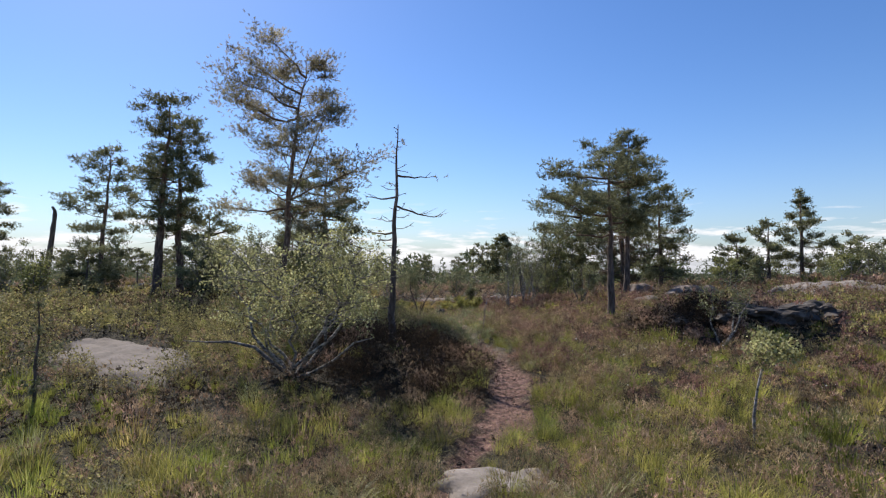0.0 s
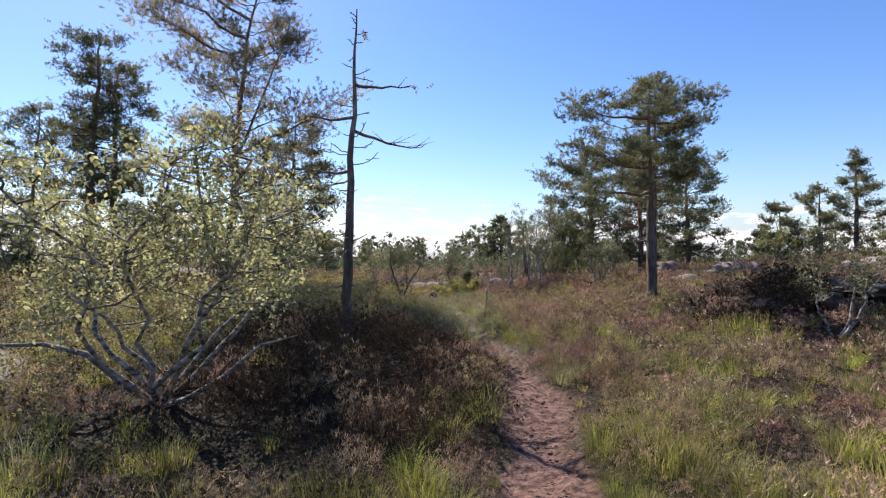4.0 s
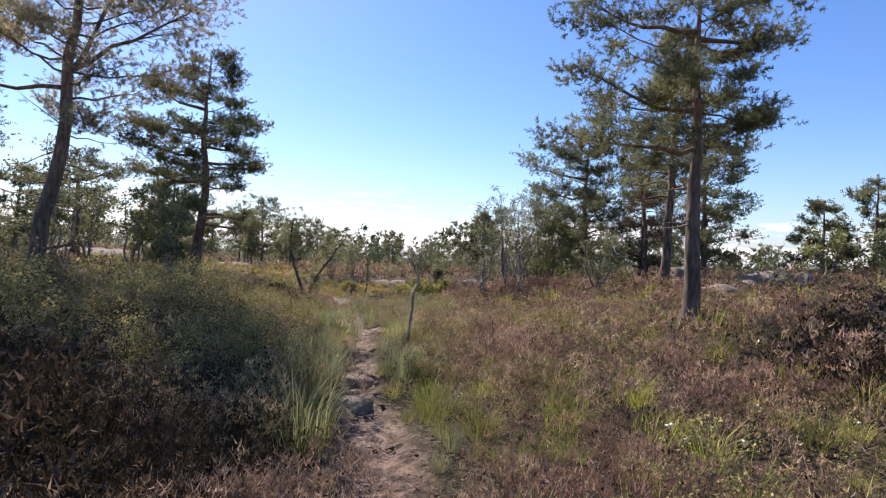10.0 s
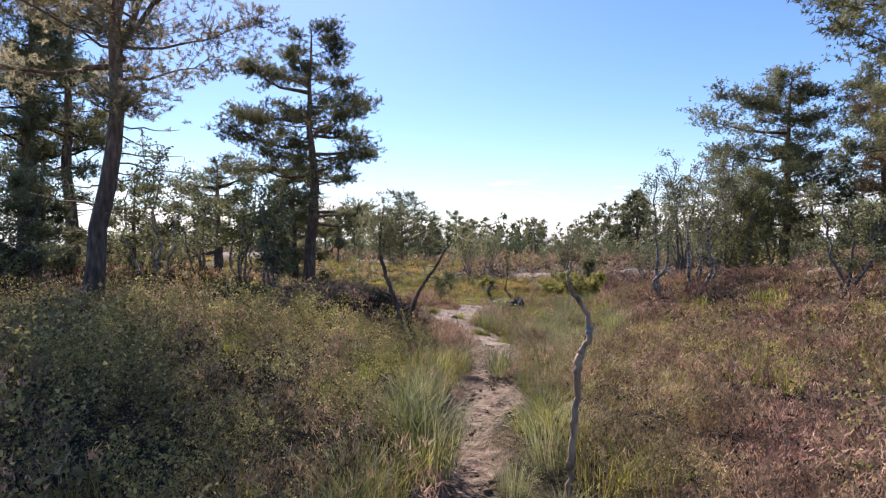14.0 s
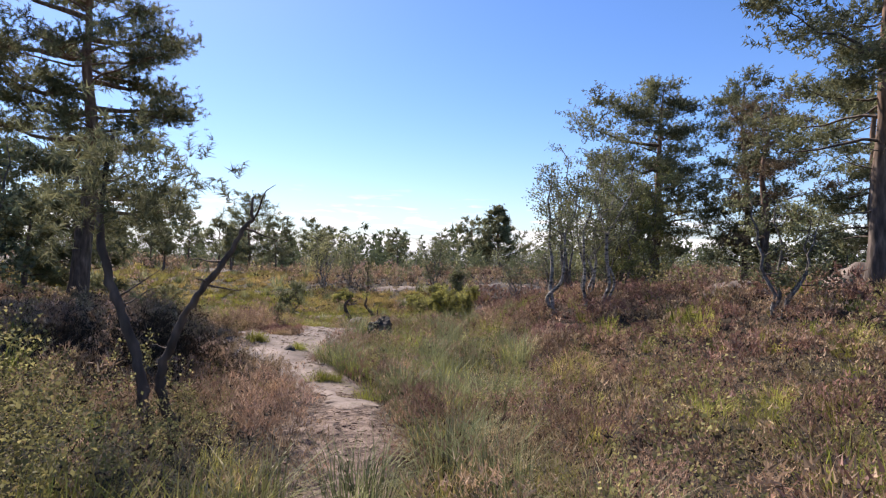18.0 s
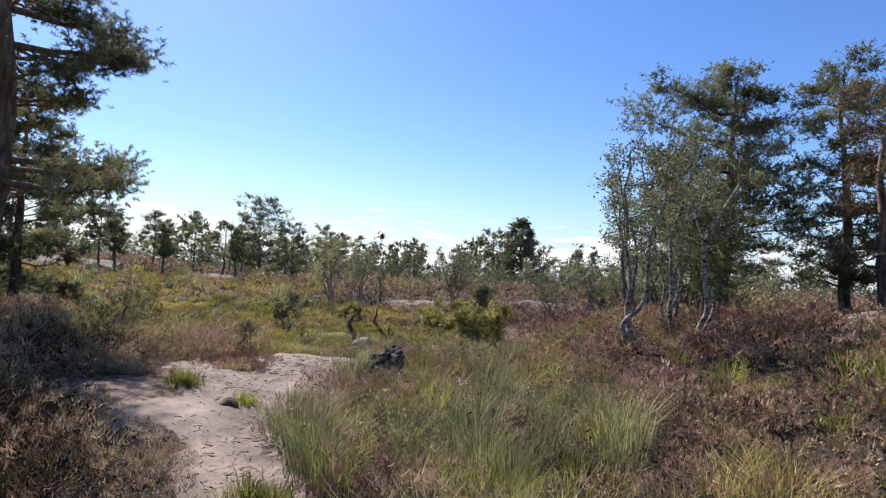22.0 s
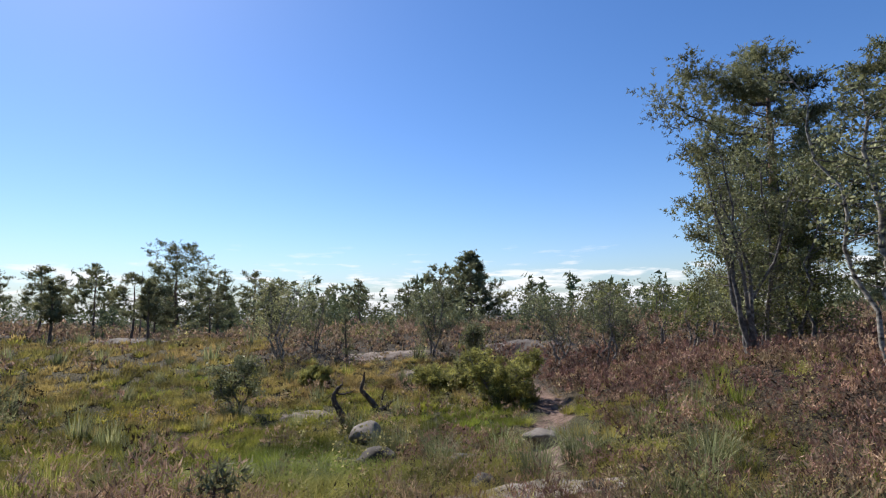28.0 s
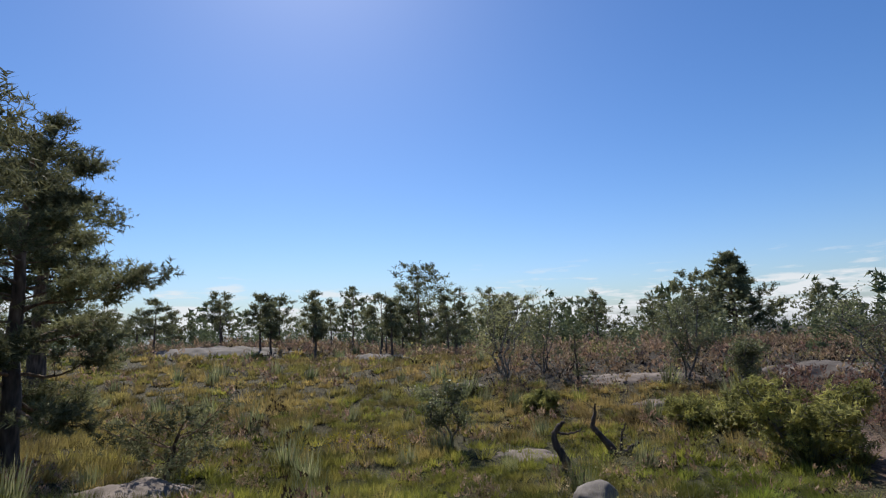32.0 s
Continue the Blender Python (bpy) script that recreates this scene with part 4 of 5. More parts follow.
for px, py, ph, pr in ((-26.0, 62, 4.6, 1.3), (-24.0, 66, 5.2, 1.6), (-22.2, 58, 4.4, 0.9), (-21.5, 68, 5.6, 1.7), (-18.3, 57, 4.2, 1.1), (-17.2, 64, 5.2, 1.5), (-14.6, 60, 4.6, 1.3), (-14.0, 70, 5.0, 1.2), (-30, 70, 5.2, 1.6), (-33, 66, 4.8, 1.5), (-38, 72, 5.2, 1.6), (-42, 66, 4.2, 1.4), (-8.3, 66, 4.4, 1.3), (-7.2, 58, 3.6, 1.0), (-46, 74, 5.5, 1.6), (-50, 70, 5, 1.5), (-36, 62, 4.5, 1.3), (-27, 74, 5.4, 1.4), (-19.6, 74, 5.5, 1.4), (2.2, 80, 5.5, 1.5), (14.5, 78, 5.5, 1.7), (18, 70, 5, 1.6), (22, 76, 5.5, 1.6), (-2.4, 76, 5.2, 1.4), (28, 66, 5, 1.6), (33, 58, 4.5, 1.6)):
    pine(px, py, ph * rngp.uniform(0.72, 1.0), 0.09, rngp.uniform(0.28, 0.48), pr * rngp.uniform(0.85, 1.2), "slim pine at the bog's far edge", int(rngp.integers(1000, 9000)), (rngp.uniform(-0.2, 0.2), 0), ("column", "round", "round", "cone")[int(rngp.integers(0, 4))], 32, 8, NEEDLES, 1, 4, tuft=1.3, puffs=6)

for px, py, ph, pr in ((-10.6, 24.2, 2.3, 1.2), (-12.2, 28.6, 3.2, 1.4), (-17.2, 25.4, 2.6, 1.3), (-9.0, 31.4, 2.6, 1.1)):
    pine(px, py, ph, 0.08, 0.12, pr, "low dark bushy pine under taller ones", int(px * -100), (0.1, 0), "round", 24, 8, NEEDLES, 1, 3)
pine(-7.9, 35.6, 0.95, 0.05, 0.05, 1.0, "low sprawling dwarf pine beside a grey rock", 129, (0.3, 0), "round", 22, 7, NEEDLES, 0, 3, puffs=4, rise=0.3)
pine(-25.5, 29.5, 7.0, 0.16, 0.3, 2.0, "dark pine with long low branches", 128, (0.2, 0), "column", 32, 10, None, 1, 4)

# the dead standing pine beside the trail
snag = pine(-1.27, 13.4, 5.8, 0.09, 0.45, 0.75, "dead standing pine with bare twisted branches", 127, (0.1, 0.55), "column", 22, 4, NEEDLES_HAZED, 0, 22, puffs=2, keep=0.12, category="dead tree", big=((0.76, 0, 0.95, 0.0), (0.62, 10, 1.15, -0.25), (0.66, 190, 0.8, -0.1), (0.5, 185, 0.7, 0.05)))

# ---- birches and bushes ----
bush = leafy(-3.05, 11.0, 2.75, 8, 1.65, "sprawling pale-leaved birch bush with crooked stems", 201, BIRCH_BARK, BUSH_LEAF, 0, 320, (0.15, 0), 0.42, "bush", "birch_bush", 0.036, 0.24, 0.12, 0.85, spray=SPRAYS_BUSH)
part("stem", *tube([(0, 0, 0), (-0.3, -0.1, 0.22), (-0.75, -0.15, 0.62), (-1.25, -0.1, 0.72), (-1.8, 0, 0.7), (-2.3, 0.05, 0.72)], [0.045, 0.04, 0.035, 0.028, 0.018, 0.008], 8), BIRCH_DARK, bush, "long bare low branch")
part("stem", *tube([(0.1, -0.1, 0), (0.45, -0.3, 0.14), (0.9, -0.4, 0.4), (1.3, -0.35, 0.75), (1.7, -0.3, 0.85)], [0.035, 0.03, 0.024, 0.016, 0.006], 8), BIRCH_BARK, bush, "pale crooked low branch")
leafy(4.85, 8.3, 1.85, 1, 0.8, "thin white-stemmed birch sapling in grass", 202, BIRCH_BARK, BUSH_LEAF, 0, 21, (0, 0), 0.72, thick=0.03, crook=0.05, feet=([(0, 0, 0), (-0.03, 0, 0.45), (0.03, 0, 0.85), (0.1, 0, 1.15), (0.2, 0, 1.4)],))
leafy(7.7, 14.6, 2.0, 3, 0.75, "small grey birch with a crooked white stem", 203, BIRCH_BARK, GREY_LEAF, 0, 48, (0.15, 0), 0.5, thick=0.03, spray=SPRAYS_FINE)
leafy(3.9, 30.65, 3.7, 2, 0.9, "birch with a curved white stem", 204, BIRCH_BARK, GREY_LEAF, 0, 110, (0.5, 0.2), 0.45, thick=0.05, crook=0.1, feet=([(0.1, 0, 0), (-0.23, 0, 0.35), (-0.17, 0, 0.55), (0.1, 0, 0.74), (0.19, 0, 1.05), (0.2, 0, 1.75)],), spray=SPRAYS_FINE)
leafy(5.2, 31.1, 4.5, 3, 1.1, "leafy birch with twisting white stems", 205, BIRCH_BARK, GREY_LEAF, 0, 84, (0.1, 0.3), 0.4, thick=0.045, crook=0.1, feet=([(-0.03, 0, 0), (0.0, 0, 0.25), (0.16, 0, 0.5), (0.1, 0, 0.9), (0.05, 0, 1.5)], [(0.08, 0.03, 0), (0.1, 0, 0.2), (0.3, 0, 0.55), (0.22, 0, 0.85), (0.02, 0, 1.1), (0.04, 0, 1.6)], [(-0.36, 0.2, 0), (-0.46, 0.2, 0.5), (-0.4, 0.2, 0.75), (-0.45, 0.2, 1.2)]), spray=SPRAYS_FINE)
leafy(5.15, 32.2, 4.3, 3, 1.2, "leafy birch with twisting white stems", 206, BIRCH_BARK, GREY_LEAF, 0, 72, (0.3, 0.3), 0.3, thick=0.04, spray=SPRAYS_FINE)
leafy(5.4, 35.1, 4.2, 4, 0.85, "slender grey birch leaning out from a clump", 207, BIRCH_DARK, GREY_LEAF, 0, 150, (-0.7, 0), 0.35, thick=0.05, crook=0.06, leafless=0.25, spray=SPRAYS_FINE)
for gx, gy, gh, gs, gl in ((6.5, 36.5, 4.7, 208, GREY_LEAF), (7.2, 37.1, 5.3, 308, GREY_LEAF), (7.8, 36.6, 4.9, 408, BIRCH_LEAF)):
    leafy(gx, gy, gh, 3, 1.15, "tall leafy birch in a close grove", gs, BIRCH_DARK, gl, 0, 170, (0.1, 0), 0.12, thick=0.042, crook=0.12, leafless=0.06, spread=0.45)
for gx, gy, gh, gs in ((8.0, 38.3, 6.2, 209), (8.9, 37.7, 5.8, 309)):
    leafy(gx, gy, gh, 3, 1.5, "tall dark leafy birch in a close grove", gs, BIRCH_DARK, BIRCH_LEAF, 0, 230, (0.0, 0), 0.12, thick=0.048, crook=0.1, leafless=0.05, spread=0.45)
leafy(7.05, 27.4, 2.4, 4, 0.95, "bushy little birch in heather", 210, BIRCH_DARK, GREY_LEAF, 0, 90, (0.0, 0), 0.25, thick=0.035)
leafy(6.5, 43.6, 3.2, 5, 1.2, "grey birch scrub with crooked pale stems", 211, BIRCH_BARK, GREY_LEAF, 0, 150, (0.2, 0), 0.35, thick=0.04, crook=0.2, leafless=0.3, spray=SPRAYS_FINE)
leafy(5.2, 44.6, 3.0, 5, 1.2, "grey birch scrub with crooked pale stems", 212, BIRCH_BARK, GREY_LEAF, 0, 150, (-0.2, 0), 0.35, thick=0.04, crook=0.2, leafless=0.25, spray=SPRAYS_FINE)
leafy(1.1, 48.6, 2.9, 4, 1.2, "grey-green birch bush on the heath", 213, BIRCH_DARK, GREY_LEAF, 0, 110, (0, 0), 0.2, "bush", "birch_bush")
leafy(2.4, 46.4, 1.6, 4, 0.7, "grey-green birch bush on the heath", 214, BIRCH_DARK, GREY_LEAF, 1, 80, (0, 0), 0.2, "bush", "birch_bush")
leafy(-5.1, 48.6, 3.5, 5, 1.5, "pale grey-green birch beyond the bog", 215, BIRCH_BARK, BUSH_LEAF, 0, 170, (0.3, 0), 0.25, thick=0.045, crook=0.15, spray=SPRAYS_FINE)
leafy(-3.9, 50, 3.0, 4, 1.3, "grey-green birch scrub beyond the bog", 216, BIRCH_DARK, GREY_LEAF, 1, 70, (0, 0), 0.2)
rngb = np.random.default_rng(77)
for bx, by, bh in ((-9.5, 26.5, 3.0), (-11.5, 25.0, 2.6), (-6.2, 26.8, 2.2), (-17.5, 27.0, 2.6), (-20, 26, 2.4), (-24, 29, 2.8), (14.5, 27.2, 2.2), (16.0, 26.4, 1.8), (21.5, 26.2, 2.4), (19.2, 25.0, 1.8), (24.0, 27.5, 2.2), (15.0, 36.0, 2.6), (7.8, 46.0, 2.2), (10.5, 52.0, 2.8), (13.0, 47.0, 2.8), (12.0, 57.0, 3.0), (16, 52, 3.0), (-7.0, 70.0, 3.4), (9.4, 43.0, 2.6), (10.6, 47.0, 3.0), (3.0, 72, 3.4), (13, 68, 3.2), (-28, 40, 2.6), (-8.0, 28.2, 2.4), (-10.5, 29.5, 2.8), (-18.8, 35.5, 2.8), (-21.5, 40, 3.0), (-25.5, 36, 3.0), (-27, 31, 2.8), (-30, 35, 3.0), (-22.5, 24.5, 2.2), (-17.5, 22.5, 1.8), (23.2, 29.5, 2.4), (26.5, 28.0, 2.2), (29.5, 31.0, 2.4), (-24, 44, 2.8)):
    near_left = bx < -5 and by < 37
    leafy(bx, by, bh * (1.35 if near_left else 1.0), 5 if near_left else 4, bh * 0.45, "small grey-green birch on the heath", int(rngb.integers(1000, 9000)), (BIRCH_DARK, BIRCH_BARK)[int(rngb.integers(0, 2))], (GREY_LEAF, BIRCH_LEAF)[int(rngb.integers(0, 4) == 0)], 1 if by < 50 else 2, 85 if near_left else 55, (rngb.uniform(-0.2, 0.2), 0), 0.25)
for jx, jy, jh, jr, js in ((1.95, 39.6, 1.3, 0.95, 1), (0.9, 42.8, 0.6, 0.9, 2), (-3.2, 43.7, 0.6, 0.4, 5)):
    leafy(jx, jy, jh, 7, jr, "dense yellow-green juniper bush", 300 + js, BIRCH_DARK, JUNIPER, 0, 420, (0, 0), 0.05, "juniper", "juniper_bush", 0.025, 0.08, 0.0, 0.8, spray=SPRAYS_JUNIPER)

# ---- dead little trees by the trail ----
pole = crooked("dead_sapling", 1.33, 17.7, [[(0.01, 0, 0, 0.0239), (0.043, 0, 0.2, 0.0193), (0.043, 0, 0.32, 0.023), (0.066, 0, 0.45, 0.0184), (0.067, 0, 0.56, 0.023), (0.082, 0, 0.67, 0.0175), (0.08, 0, 0.8, 0.0221), (0.096, 0, 0.9, 0.023), (0.113, 0, 0.95, 0.0166), (0.146, 0, 1.03, 0.0166), (0.148, 0, 1.08, 0.0166), (0.131, 0, 1.15, 0.0156), (0.07, 0, 1.245, 0.0138), (0.033, 0, 1.33, 0.0129), (0.037, 0, 1.38, 0.0101), (0.048, 0, 1.45, 0.0064)]], "crooked bare dead sapling with a blue trail mark", "dead tree", PALE_WOOD, 5, 0)
part("trail_mark", *tube([(0.144, 0, 1.03), (0.149, 0, 1.055), (0.147, 0, 1.08)], [0.0195, 0.02, 0.0195], 10), BLUE_PAINT, pole, "blue painted band")
twin = crooked("crooked_pine", -0.9, 21.8, [[(-0.02, 0, 0, 0.042), (-0.1, 0, 0.3, 0.036), (-0.12, 0, 0.56, 0.034), (-0.22, 0, 0.82, 0.03), (-0.31, 0, 1.05, 0.028), (-0.38, 0, 1.27, 0.026), (-0.45, 0.05, 1.6, 0.02), (-0.4, 0.1, 2.1, 0.012)], [(0.12, 0, 0, 0.034), (0.06, -0.01, 0.3, 0.031), (0.02, -0.02, 0.45, 0.029), (0.04, -0.04, 0.6, 0.027), (0.13, -0.06, 0.78, 0.025), (0.2, -0.08, 0.93, 0.023), (0.33, -0.1, 1.12, 0.021), (0.46, -0.11, 1.28, 0.018), (0.55, -0.12, 1.46, 0.015), (0.62, -0.12, 1.53, 0.012), (0.63, -0.12, 1.69, 0.007)]], "crooked two-stemmed small pine, one stem dead", "tree", PINE_BARK, 6, 6)
rt = np.random.default_rng(9)
tp = np.array([-0.28, 0.08, 1.75]) + rt.normal(0, 1, (210, 3)) * [0.27, 0.25, 0.24]
part("crown", *scatter(needle_tuft(34, 0.085, 0.0045, 3), tp, rt.normal(size=(210, 3)) + [0, 0, 0.8], rt.uniform(0.7, 1.1, 210), rt), NEEDLES, twin, soft=False)
crooked("dead_stump_tree", -2.1, 38.2, [[(0.03, 0, 0, 0.085), (0.05, 0, 0.2, 0.07), (-0.03, 0, 0.36, 0.07), (-0.12, 0, 0.5, 0.06), (-0.13, 0, 0.66, 0.05), (-0.02, 0, 0.82, 0.04), (0.06, 0, 0.86, 0.02)], [(-0.1, 0, 0.68, 0.025), (0.1, 0, 0.66, 0.018), (0.3, 0.02, 0.72, 0.01)]], "dead twisted dwarf tree in the bog", "dead tree", PINE_BARK, 7, 9)
crooked("dead_stump_tree", -1.25, 39.8, [[(0, 0, 0, 0.09), (-0.12, 0, 0.2, 0.075), (-0.28, 0, 0.4, 0.06), (-0.42, 0, 0.55, 0.05), (-0.38, 0, 0.75, 0.035), (-0.34, 0, 1.0, 0.02)], [(0, 0, 0.02, 0.075), (0.18, 0, 0.12, 0.06), (0.3, 0, 0.22, 0.04), (0.42, 0, 0.3, 0.02)], [(0.08, 0, 0.1, 0.04), (0.1, 0, 0.4, 0.02), (0.2, 0, 0.65, 0.01)]], "dead forked dwarf tree in the bog", "dead tree", PINE_BARK, 8, 9)
crooked("broken_trunk", -24.7, 32.5, [[(0.2, 0, 0, 0.2), (0.25, 0, 2.0, 0.17), (0.5, 0, 4.0, 0.15), (0.75, 0, 6.2, 0.12), (0.55, 0, 6.5, 0.06)]], "broken bare dead pine trunk", "dead tree", DEAD_WOOD, 9, 6)
crooked("dead_spruce", -15.9, 62.0, [[(0, 0, 0, 0.06), (0.05, 0, 2.4, 0.035), (0.02, 0, 4.6, 0.01)]], "thin bare dead conifer", "dead tree", DEAD_WOOD, 10, 14)


# ---- far woods ----
def far_woods():
    rng = np.random.default_rng(400)
    pieces = []
    n = 560
    yy = 88 + 200 * rng.uniform(0, 1, n) ** 1.6
    xx = rng.uniform(-0.95, 0.95, n) * yy
    for x, y in zip(xx, yy):
        h = rng.uniform(4.2, 7.0)
        k = int(rng.integers(20, 30))
        u = rng.uniform(0.12, 1, k)
        r = h * 0.19 * (1.05 - u) ** 0.8 * rng.uniform(0.2, 1, k)
        a = rng.uniform(0, 6.28, k)
        P = np.stack([x + r * np.cos(a), y + r * np.sin(a), ground_z(x, y) + u * h], -1)
        pieces.append(scatter(TUFTS_WOODS[int(rng.integers(0, 3))], P, rng.normal(size=(k, 3)) + [0, 0, 0.6], rng.uniform(0.9, 1.8, k) * h / 7, rng))
    ob = part("far_woods", *joined(pieces), NEEDLES_FAR, soft=False)
    tagged(ob, "dark conifer woods along the horizon", "woods", kind="stuff")


far_woods()


def far_scrub():
    rng = np.random.default_rng(430)
    pieces, dim = [], []
    n = 430
    for _ in range(n):
        wide = rng.uniform(-0.95, 0.95)
        open_bog = wide < -0.03  # low pines behind the open bog, birch and pine scrub on the other side
        y = rng.uniform(76, 96) if open_bog else rng.uniform(53, 92)
        x, h = wide * y, rng.uniform(2.2, 4.4) if open_bog else rng.uniform(1.2, 3.0)
        k = int(rng.integers(26, 44))
        u = rng.uniform(0.1, 1, k)
        r = h * 0.38 * np.sqrt(np.maximum(0.05, 1 - (2 * u - 0.9) ** 2 / 1.3)) * rng.uniform(0.3, 1, k)
        a = rng.uniform(0, 6.28, k)
        P = np.stack([x + r * np.cos(a), y + r * np.sin(a), ground_z(x, y) + u * h], -1)
        dark = rng.uniform() < (0.94 if open_bog else 0.5)
        kind = TUFTS_FAR if dark else SPRAYS_FAR
        (dim if dark else pieces).append(scatter(kind[int(rng.integers(0, 4))], P, rng.normal(size=(k, 3)) + [0, 0, 0.5 * dark], rng.uniform(0.9, 1.7, k), rng))
    tagged(part("far_scrub", *joined(pieces), GREY_LEAF, soft=False), "grey-green birch scrub beyond the bog", "scrub", kind="stuff")
    tagged(part("far_pine_scrub", *joined(dim), NEEDLES_FAR, soft=False), "low dark pine scrub beyond the bog", "scrub", kind="stuff")


far_scrub()


# ---- low plants ----
def blade_tuft(count, height, width, spread, seed, plain=False):
    rng = np.random.default_rng(seed)
    a, r = rng.uniform(0, 6.28, count), spread * 0.4 * np.sqrt(rng.uniform(0, 1, count))
    base = np.stack([r * np.cos(a), r * np.sin(a), np.full(count, -0.03)], -1)
    a2 = a + rng.normal(0, 0.6, count)
    out = np.stack([np.cos(a2), np.sin(a2), np.zeros(count)], -1) * (spread * rng.uniform(0.2, 1.0, count))[:, None]
    h = height * rng.uniform(0.5, 1.1, count)
    side = np.stack([-np.sin(a2), np.cos(a2), np.zeros(count)], -1) * width
    mid = base + out * 0.35 + np.stack([0 * h, 0 * h, h * 0.6], -1)
    tip = base + out + np.stack([0 * h, 0 * h, h * rng.uniform(0.75, 1.0, count)], -1)
    if plain:  # far blades: one slim triangle each
        return np.stack([base - side * 1.3, base + side * 1.3, tip * 0.5 + (mid + np.stack([0 * h, 0 * h, h * 0.35], -1)) * 0.5], 1).reshape(-1, 3), np.arange(3 * count).reshape(-1, 3)
    V = np.stack([base - side, base + side, mid + side * 0.8, mid - side * 0.8, tip], 1).reshape(-1, 3)
    i = np.arange(count)[:, None] * 5
    return V, np.concatenate([i + [0, 1, 2], i + [0, 2, 3], i + [3, 2, 4]])


def sprig_clump(count, height, radius, size, width, seed):
    """Heather: wiry upright sprigs set with tiny leaves."""
    rng = np.random.default_rng(seed)
    a, r = rng.uniform(0, 6.28, count), radius * np.sqrt(rng.uniform(0, 1, count))
    top = height * (1 - 0.6 * (r / radius) ** 2) * rng.uniform(0.6, 1.15, count)
    c = np.stack([r * np.cos(a), r * np.sin(a), top * rng.uniform(0.0, 1.0, count) ** 0.5 * 0.86], -1)
    c = c[np.arange(count) // 9 * 9] + rng.normal(0, size * 0.33, (count, 3))
    d = np.stack([np.cos(a) * r / radius * 0.7, np.sin(a) * r / radius * 0.7, np.full(count, 1.0)], -1) + rng.normal(0, 0.45, (count, 3))
    d /= np.linalg.norm(d, axis=1)[:, None]
    s = np.cross(d, rng.normal(size=(count, 3)))
    s /= np.linalg.norm(s, axis=1)[:, None]
    L = (size * rng.uniform(0.5, 1.3, count))[:, None]
    w = (width * rng.uniform(0.6, 1.3, count))[:, None]
    V = np.stack([c - s * w, c + s * w, c + d * L], 1).reshape(-1, 3)
    return V, np.arange(3 * count).reshape(-1, 3)


def leaf_clump(count, height, radius, size, seed, fine=False):
    rng = np.random.default_rng(seed)
    a, r = rng.uniform(0, 6.28, count), radius * np.sqrt(rng.uniform(0, 1, count))
    c = np.stack([r * np.cos(a), r * np.sin(a), height * np.sqrt(1.05 - (r / radius) ** 2) * rng.uniform(0.0, 1.0, count) ** 0.4], -1)
    c = c[np.arange(count) // 10 * 10] + rng.normal(0, size * 1.25, (count, 3))  # leaves sit in bunches at the twigs' ends
    d = rng.normal(size=(count, 3)) * 0.8 + np.stack([np.cos(a), np.sin(a), np.full(count, 0.9)], -1)
    d /= np.linalg.norm(d, axis=1)[:, None]
    s = np.cross(d, rng.normal(size=(count, 3)))
    s /= np.linalg.norm(s, axis=1)[:, None]
    L = (size * rng.uniform(0.6, 1.3, count))[:, None]
    if fine:
        i = np.arange(count)[:, None] * 4
        return np.stack([c, c + d * L * 0.6 + s * L * 0.36, c + d * L * 1.15, c + d * L * 0.6 - s * L * 0.36], 1).reshape(-1, 3), np.concatenate([i + [0, 1, 2], i + [0, 2, 3]])
    V = np.stack([c, c + d * L * 0.75 + s * L * 0.42, c + d * L * 0.75 - s * L * 0.42], 1).reshape(-1, 3)
    return V, np.arange(3 * count).reshape(-1, 3)


BANDS = ((0.0, 1.8, 13.5, 0.8), (1.8, 4.5, 8.5, 1.0), (4.5, 9.0, 7.0, 1.1), (9.0, 18.0, 4.2, 1.4), (18.0, 34.0, 1.6, 2.0), (34.0, 62.0, 0.6, 3.0))
WALKED = np.array([(0.0, -1.0), (0.2, 4.0), (0.3, 7.0), (1.2, 10.0), (2.0, 11.5), (1.7, 13.5), (1.05, 15.5), (0.85, 18.5), (0.5, 21.5), (-0.1, 24.0), (-1.3, 26.0), (-1.5, 27.5), (-1.1, 29.5)])
TALL = ((-0.9, 12.1, 1.5, 1.8, 0.7), (7.7, 16.4, 1.6, 1.2, 0.8), (-2.6, 24.6, 0.85, 0.75, 0.6), (-4.0, 26.6, 0.7, 1.6, 0.4), (-4.0, 17.0, 2.5, 3.0, 0.2))
